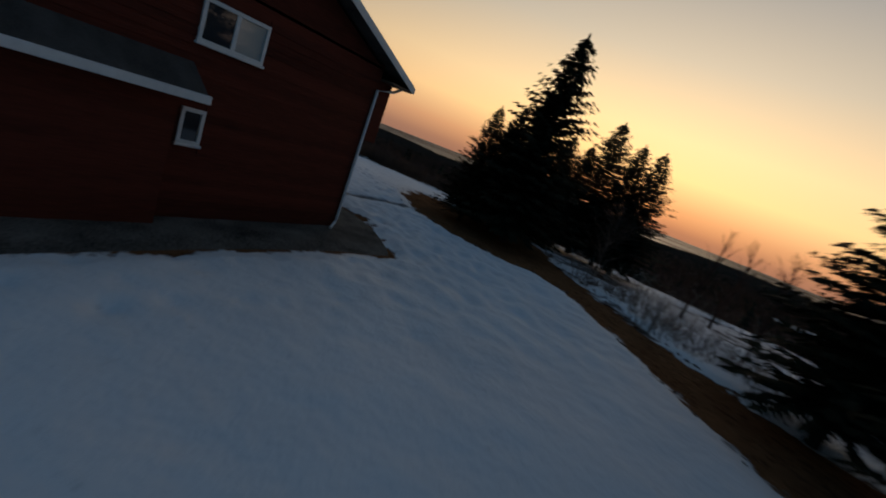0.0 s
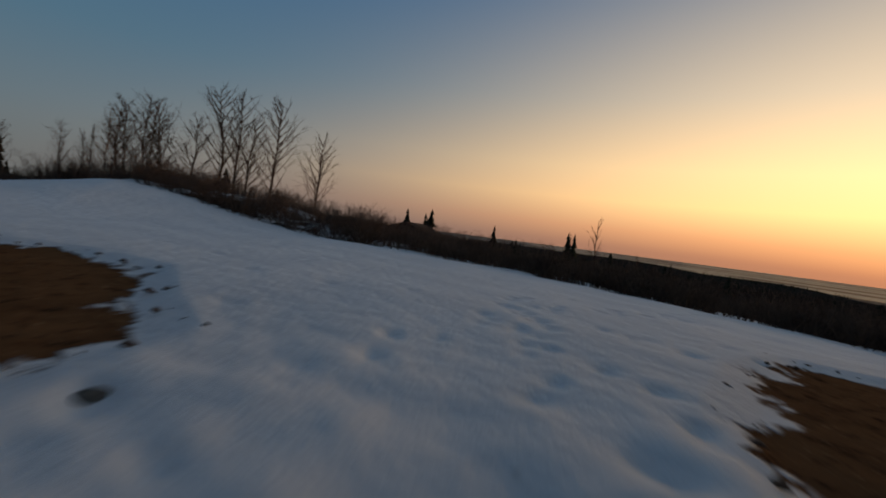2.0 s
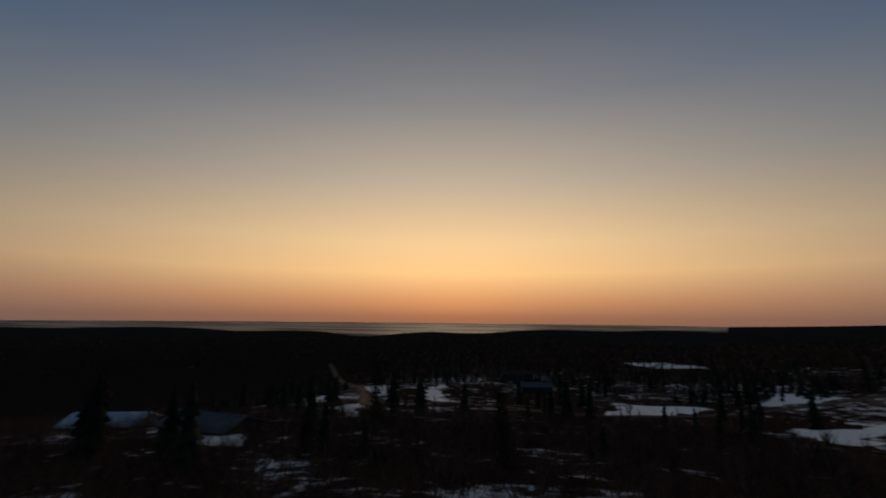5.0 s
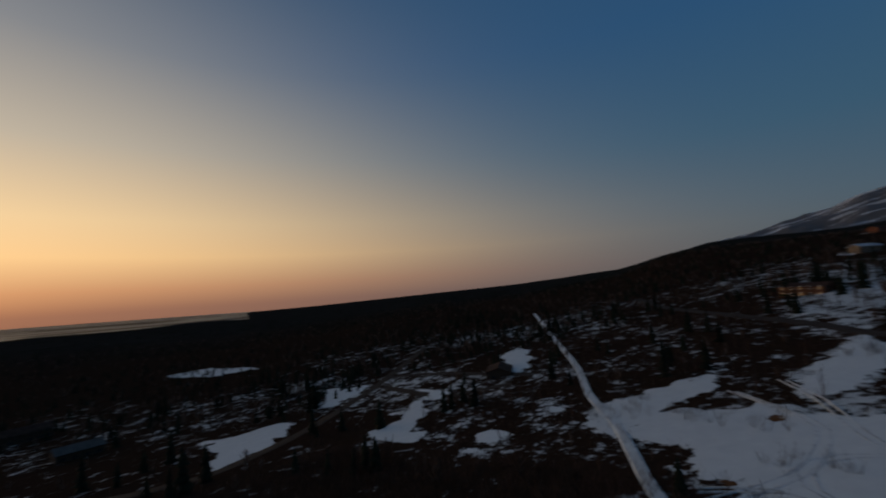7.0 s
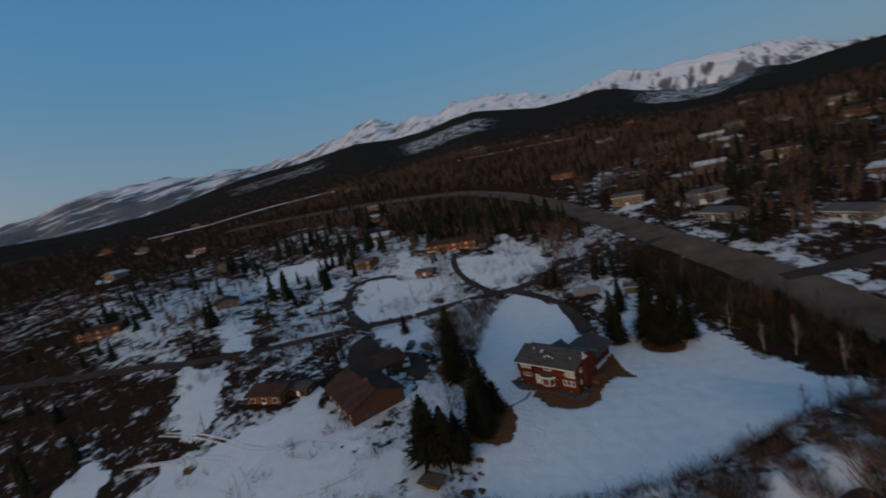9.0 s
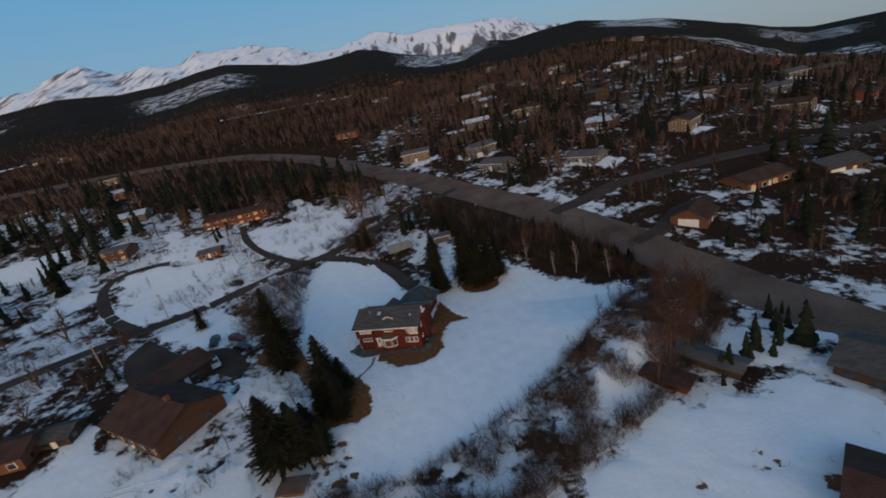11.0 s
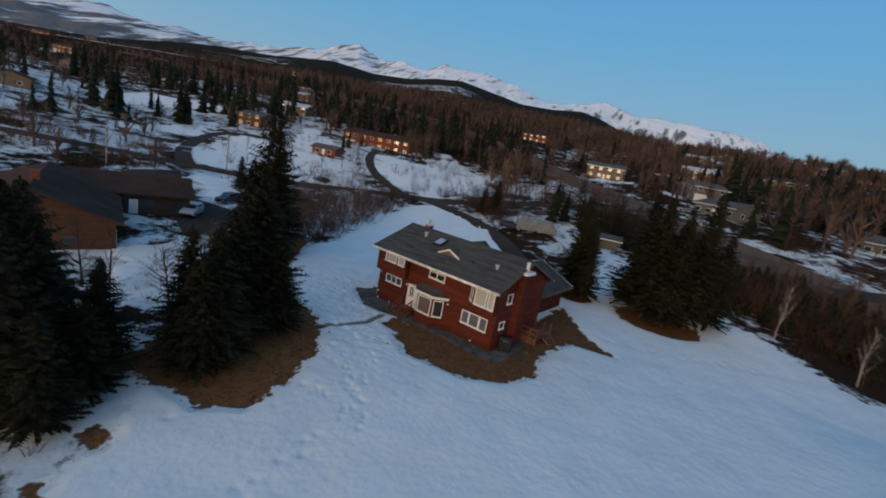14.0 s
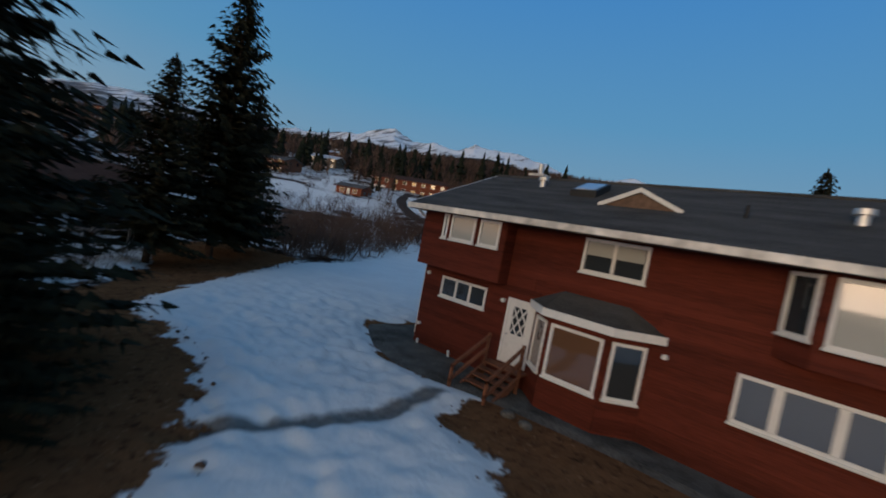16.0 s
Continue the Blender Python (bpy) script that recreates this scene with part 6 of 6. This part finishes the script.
hx, hy = rr.uniform(6, 74, 13000), rr.uniform(-46, 22, 13000)
dist = inside(HEDGE, hx, hy)
clump = np.array([noise.noise(Vector((p * 0.22, q * 0.22, 5.0))) for p, q in zip(hx, hy)])
keep = (dist > -0.3) & ((clump > -0.06) | (dist < 1.0)) & (rr.random(13000) < 0.9)
planted(np.stack([hx[keep], hy[keep]], -1), rr.uniform(1.2, 2.6, keep.sum()) * np.where(hx[keep] > 55, 1.2, 1.0) * (1 + 0.5 * np.clip(clump[keep], 0, 1)), BUSH, "hedge", "dense leafless brown hedge with snow between the stems", WOODS, 1, 1.2)
tx, ty = rr.uniform(55, 76, 45), rr.uniform(2, 26, 45)
k2 = (inside(FIELD, tx, ty) < -1.5) & (along(HIGHWAY, tx, ty) > 12) & (inside(NORTH_LAWN, tx, ty) < -2)
planted(np.stack([tx[k2], ty[k2]], -1), rr.uniform(5, 8, k2.sum()), FINE_TREE, "bare_trees", "leafless brown trees at the field's corner", WOODS, 2)
# tall bare birches on the skyline
for k, (x, y, h) in enumerate([(58.1, -3, 13.6), (58.6, -4.4, 14), (56.8, -8.3, 14.6), (54.9, -12.9, 11), (61.6, 0, 11), (58.5, 3.9, 10.5), (59.8, 6.1, 10.5), (60.5, -5.5, 12.5), (63, 3, 12), (64, 8, 11), (65.5, 5, 12)]):
    leafless_tree(x, y, h, BIRCHES[k % 5], "birch_tree", "tall leafless birch standing on the skyline", TWIG, k * 50, 1.35, "birches")
leafless_tree(-5.6, -16.8, 5.2, BIRCHES[2], "birch_tree", "spreading pale leafless birch on the snowy lawn", WOODS, 40, 2.1, "pale birches")
# tall alders along the far side of the hedge
edge = [(30, -40), (36, -34), (43.5, -26.5), (49.5, -21), (58, -12), (63, -5), (68, 3), (71, 10)]
line = resample(edge, 0.45)
planted([(p.x + rr.normal(0, 1.0) - 0.8, p.y + rr.normal(0, 1.0) + 0.8) for p in line], rr.uniform(2.0, 3.4, len(line)), BUSH, "alder_row", "tall leafless alders along the hedge", WOODS, 19, 0.75)
# thicket between the field and the highway
r7 = np.random.default_rng(77)
e = r7.random(1500)
bx, by = 24 + 34 * e + r7.normal(0, 1.5, 1500), 42 - 20 * e + r7.uniform(0.2, 1, 1500) ** 1.4 * 15
bx = bx + r7.uniform(0, 6, 1500)
k3 = (inside(FIELD, bx, by) < -0.6) & (along(HIGHWAY, bx, by) > 9.3) & free_spot(bx, by, 0.6)
belt = np.stack([bx[k3], by[k3]], -1)
planted(belt, r7.uniform(2, 5, len(belt)), BUSH, "thicket", "leafless thicket beside the road", TWIG, 4)
row = resample([(58, -8), (64, -2), (69, 5), (72, 10)], 1.3)
row = [(p.x + 3 + r7.uniform(0, 4), p.y - 2 - r7.uniform(0, 3)) for p in row]
young = np.concatenate([belt[::5], np.array(row)])
young = young[inside(FIELD, young[:, 0], young[:, 1]) < -1]
planted(young, r7.uniform(2.5, 5.2, len(young)), CONES, "young_spruces", "young dark spruces in the thicket", FARWOOD, 5)
planted(belt[::26], r7.uniform(6, 10, len(belt[::26])), FINE_TREE, "thicket_trees", "slender leafless trees in the thicket", WOODS, 24)
for k, (x, y, h) in enumerate([(33, 35, 7), (40, 28.5, 6.5), (45, 28, 8.5), (52, 24.5, 7.5)]):
    leafless_tree(x, y, h, BARE_TREE[k % 5], "birch_tree", "pale slender birch at the edge of the field", BIRCH, k * 70, 0.8, "pale birches")
# brush on the slope below the field
pts, r5 = sown(3600, 40, (-25, 140, -150, -40), 2, 0.5)
planted(pts, r5.uniform(1.8, 4.0, len(pts)), BUSH, "slope_brush", "dense leafless brush on the slope below the field", TWIG, 12)
# brush that has grown over the cutline
strip = resample([(-158, -149), (-104, -115), (-71, -97), (-46.6, -81), (-23, -68.8), (-8, -60)], 1.6)
planted([(p.x + r5.normal(0, 1.1), p.y + r5.normal(0, 1.1)) for p in strip], r5.uniform(0.7, 2.2, len(strip)), BUSH, "cutline_brush", "leafless brush growing over the snowy cutline", TWIG, 28)
# brush all round
pts, r5 = sown(9500, 41, (-190, 190, -150, 210), 1.5)
planted(pts, r5.uniform(1.0, 2.8, len(pts)), THIN_BUSH, "brushwood", "leafless brown brush on patchy snow", TWIG, 7)
# brush along the lane and round the upper lawn
e = rr.random(900)
lane = np.array([(p.x, p.y) for p in resample(LANE[5:], 2)])
pts = lane[(e * (len(lane) - 1)).astype(int)] + rr.normal(0, 7, (900, 2))
pts = np.concatenate([pts, np.stack([rr.uniform(-50, -18, 900), rr.uniform(6, 60, 900)], -1), np.stack([rr.uniform(-90, -30, 160), rr.uniform(52, 104, 160)], -1)])
cl, ba = snow_depth(pts[:, 0], pts[:, 1])
keep = free_spot(pts[:, 0], pts[:, 1], 1.2) & (inside(FIELD, pts[:, 0], pts[:, 1]) < -0.5) & (inside(ISLAND, pts[:, 0], pts[:, 1]) < -0.5) & (ba < 0) & ((cl < 0.5) | (rr.random(len(pts)) < 0.3) | (inside(BRUSH_LAWN, pts[:, 0], pts[:, 1]) > -2))
planted(pts[keep], rr.uniform(2.2, 4.8, keep.sum()), BUSH, "lane_brush", "leafless brush along the lane and lawns", WOODS, 14)
pts, r5 = sown(1300, 42, (-190, 190, -170, 230), 3, 2)
planted(pts, r5.uniform(3, 7, len(pts)), BARE_TREE, "bare_woods", "leafless brown birches and alders", TWIG, 8)
# tall leafless trees between the lane and the road
tx, ty = rr.uniform(-100, 45, 480), rr.uniform(50, 150, 480)
k2 = free_spot(tx, ty, 2.5) & (along(HIGHWAY, tx, ty) > 15) & (((tx - 25) + 1.1 * (ty - 77)) < 0) & (snow_depth(tx, ty)[0] < -0.8)
planted(np.stack([tx[k2], ty[k2]], -1), rr.uniform(6.5, 11.5, k2.sum()), [birch_template(s, 30, 0.021, 5) for s in range(40, 45)], "tall_bare_trees", "tall leafless trees between the lane and the road", WOODS, 18)
# leafless woods round the houses
pts, r5 = sown(17000, 45, (-420, 420, -330, 420), 3, 2)
away = np.hypot(pts[:, 0] - 5, pts[:, 1] + 5)
grown = np.array([noise.noise(Vector((p[0] * 0.012, p[1] * 0.012, 2.0))) for p in pts])
thick = np.where(pts[:, 1] > 95, 1.0, 0.45) * np.where(pts[:, 0] + 1.1 * pts[:, 1] > 120, 1.5, 1.0) * np.where(pts[:, 1] < -40, 0.5, 1.0)
keep = (away > 62) & (r5.random(len(pts)) < thick * (0.75 + 0.8 * grown)) & ~((pts[:, 0] > 15) & (pts[:, 1] < 20) & (away < 100)) & (along(HIGHWAY, pts[:, 0], pts[:, 1]) > 19)
planted(pts[keep], r5.uniform(4, 8.5, keep.sum()) * np.where(pts[keep, 1] < -40, 0.65, np.where(pts[keep, 1] > 80, 1.4, 1.0)) * np.where(pts[keep, 0] > 60, 0.7, 1.0), WHIPS, "leafless_woods", "brown leafless woods on the hillside", WOODS, 15)
# spruces in groves
pts, r5 = sown(4200, 43, (-330, 330, -330, 330), 3, 2)
away = np.hypot(pts[:, 0] - 5, pts[:, 1] + 5)
grown = np.array([noise.noise(Vector((p[0] * 0.016, p[1] * 0.016, 9.0))) for p in pts])
keep = (away > 60) & ~((np.abs(pts[:, 0] - 5) < 20) & (pts[:, 1] < 0) & (pts[:, 1] > -80)) & (grown > 0.02) & (r5.random(len(pts)) < 0.4) & (along(HIGHWAY, pts[:, 0], pts[:, 1]) > 16) & ~((pts[:, 0] > 20) & (pts[:, 1] < 15) & (away < 150))
planted(pts[keep], r5.uniform(4.5, 11, keep.sum()), CONES, "spruce_woods", "dark spruces scattered over the hillside", FARWOOD, 9)
GROVES = [(-204, -44, 16, 16), (-221, 77, 22, 24), (-207, 110, 24, 22), (-156, 100, 16, 14), (-116, -37, 4, 4), (-117, -6, 4, 4), (-176, 75, 14, 12), (-130, 102, 12, 8), (-92, 117, 10, 7), (-243, 36, 18, 14), (-67, 122, 10, 6), (-153, -6, 8, 5), (-48, 111, 12, 8), (26, 92, 6, 5), (-116, 117, 14, 10), (79, 5, 7, 5), (84, 36, 5, 5), (130, 95, 20, 14), (79, 142, 20, 14), (148, 161, 25, 16), (27, 185, 20, 12), (13, 153, 15, 10), (98, 212, 25, 14), (-136, 33, 6, 7), (-142, 11, 7, 7), (-157, 52, 9, 11), (-129, 87, 5, 5), (-143, 78, 6, 6), (-164, 81, 9, 10), (-124, 110, 8, 10), (-103, 110, 7, 8), (-84, 111, 5, 6), (-70, 109, 6, 6), (-114, 102, 5, 6), (-136, -20, 6, 5), (43, -95, 4, 2), (10, -100, 3, 2), (60, -115, 8, 5), (-13, -122, 6, 4), (-60, -140, 10, 8), (20, -150, 12, 8), (80, -160, 12, 8), (-40, -165, 10, 8), (-120, -120, 14, 10)]
pts, hs = [], []
for gx, gy, gr, gn in GROVES:
    gn = max(2, round(0.48 * gn))
    q = rr.normal(0, gr * 0.6, (gn, 2)) + (gx, gy)
    pts.append(q)
    hs.append(rr.uniform(8.5, 16, gn) * (0.6 if gr < 5 else 1.0) * (0.62 if gy < -90 else 0.5 if gx > 70 and gy < 40 else 1.15 if -240 < gx < 0 and gy > 90 else 1.0))
pts, hs = np.concatenate(pts), np.concatenate(hs)
keep = free_spot(pts[:, 0], pts[:, 1], 2) & (inside(FIELD, pts[:, 0], pts[:, 1]) < -1)
planted(pts[keep], hs[keep], CONES, "spruce_groves", "tall dark spruces standing in groves", FARWOOD, 16)
# spruces and bare trees among the houses beyond the road
pts, r5 = sown(900, 46, (-20, 300, 20, 330), 3, 1)
beyond = pts[:, 0] + 1.1 * pts[:, 1] > 130
pts = pts[beyond & (along(HIGHWAY, pts[:, 0], pts[:, 1]) > 13)]
planted(pts[::3], r5.uniform(5, 11, len(pts[::3])), CONES, "roadside_spruces", "dark spruces among the houses beyond the road", FARWOOD, 25)
planted(pts[1::3], r5.uniform(5, 9, len(pts[1::3])), BARE_TREE, "roadside_trees", "leafless brown trees among the houses beyond the road", WOODS, 26)
# spruces on the slope below the yards
sx, sy = rr.uniform(40, 125, 60), rr.uniform(-95, -15, 60)
k2 = (inside(NORTH_YARD, sx, sy) < -4) & free_spot(sx, sy, 3) & (inside(HEDGE, sx, sy) < -3) & (sx - 0.9 * sy > 120)
planted(np.stack([sx[k2], sy[k2]], -1), rr.uniform(6, 10.5, k2.sum()), CONES, "slope_spruces", "dark spruces on the slope below the yards", FARWOOD, 23)
# small shrubs on the lawns
dots = [(-21, -49), (-13, -47), (-9, -51), (-14, -54), (-30, -46), (-6, -48), (62.7, -24), (61.8, -26), (65.3, -26), (69.5, -25), (75.8, -21), (75, -25.4), (61.2, -33.5), (55.5, -28.7), (48.7, -32), (58.5, -36), (64.7, -35.6), (55.4, -30.3), (51.6, -33), (68.5, -27), (71.6, -29.5), (69.8, -28), (69.7, -29), (69, -39), (63, -42.5), (74.5, -34.6)]
planted(dots, rr.uniform(0.6, 1.1, len(dots)), BUSH, "lawn_shrubs", "small dark shrubs poking through the snowy lawns", TWIG, 17, 1.3)
tx, ty = rr.uniform(-165, -10, 4200), rr.uniform(-95, 110, 4200)
k2 = (np.max([inside(p, tx, ty) for p in (WEST_LAWN, TURN_LAWN, UP_LAWN, MID_LAWN, LOW_LAWN, LEFT_LAWN, NEIGHBOUR_LAWN)], 0) > 0) & free_spot(tx, ty, 1)
k2 &= np.array([noise.noise(Vector((p * 0.06, q * 0.06, 8.0))) for p, q in zip(tx, ty)]) > -0.02
planted(np.stack([tx[k2], ty[k2]], -1), rr.uniform(1.2, 3.0, k2.sum()), BUSH, "lawn_brush", "leafless bushes scattered over the snowy lawns", WOODS, 21)
tx, ty = rr.uniform(-18, -4, 260), rr.uniform(-15, -4, 260)
k2 = inside([(-16, -6.5), (-9, -9.5), (-5, -13), (-8, -14.5), (-15, -10.5)], tx, ty) > 0
planted(np.stack([tx[k2], ty[k2]], -1), rr.uniform(0.7, 1.5, k2.sum()), BUSH, "ring_brush", "low leafless brush at the edge of the spruces", WOODS, 27, 1.2)
tx, ty = rr.uniform(-30, -1, 200), rr.uniform(-21, -2, 200)
k2 = inside(BIRCH_LAWN, tx, ty) > 0
planted(np.stack([tx[k2], ty[k2]], -1), rr.uniform(1.2, 2.6, k2.sum()), THIN_BUSH, "pale_brush", "pale leafless brush on the snow beside the spruces", BIRCH, 20)
r6 = np.random.default_rng(44)
a, rad = r6.uniform(0, 2 * np.pi, 22000), 230 + 1700 * r6.random(22000) ** 1.3
pts = np.stack([10 + rad * np.cos(a), rad * np.sin(a)], -1)
grown = np.array([noise.noise(Vector((p[0] * 0.006, p[1] * 0.006, 4.0))) for p in pts])
keep = free_spot(pts[:, 0], pts[:, 1], 4) & (land(pts[:, 0], pts[:, 1]) > -60) & (np.hypot(*pts.T) < 3000) & (grown > np.where(pts[:, 1] < -150, -0.25, 0.0)) & (inside(HILL_CLEARING, pts[:, 0], pts[:, 1]) < 0)
planted(pts[keep], r6.uniform(3, 6.5, keep.sum()), FAR_CONES, "far_woods", "dark spruce forest covering the hillside", FARWOOD, 10)
a, rad = r6.uniform(0, 2 * np.pi, 11000), 260 + 700 * r6.random(11000) ** 1.2
pts = np.stack([10 + rad * np.cos(a), rad * np.sin(a)], -1)
pts = pts[free_spot(pts[:, 0], pts[:, 1], 4) & (land(pts[:, 0], pts[:, 1]) > -60) & (inside(HILL_CLEARING, pts[:, 0], pts[:, 1]) < 0)]
planted(pts, r6.uniform(3, 6, len(pts)), FAR_WHIPS, "far_bare_woods", "brown leafless woods far up the hillside", WOODS, 11)
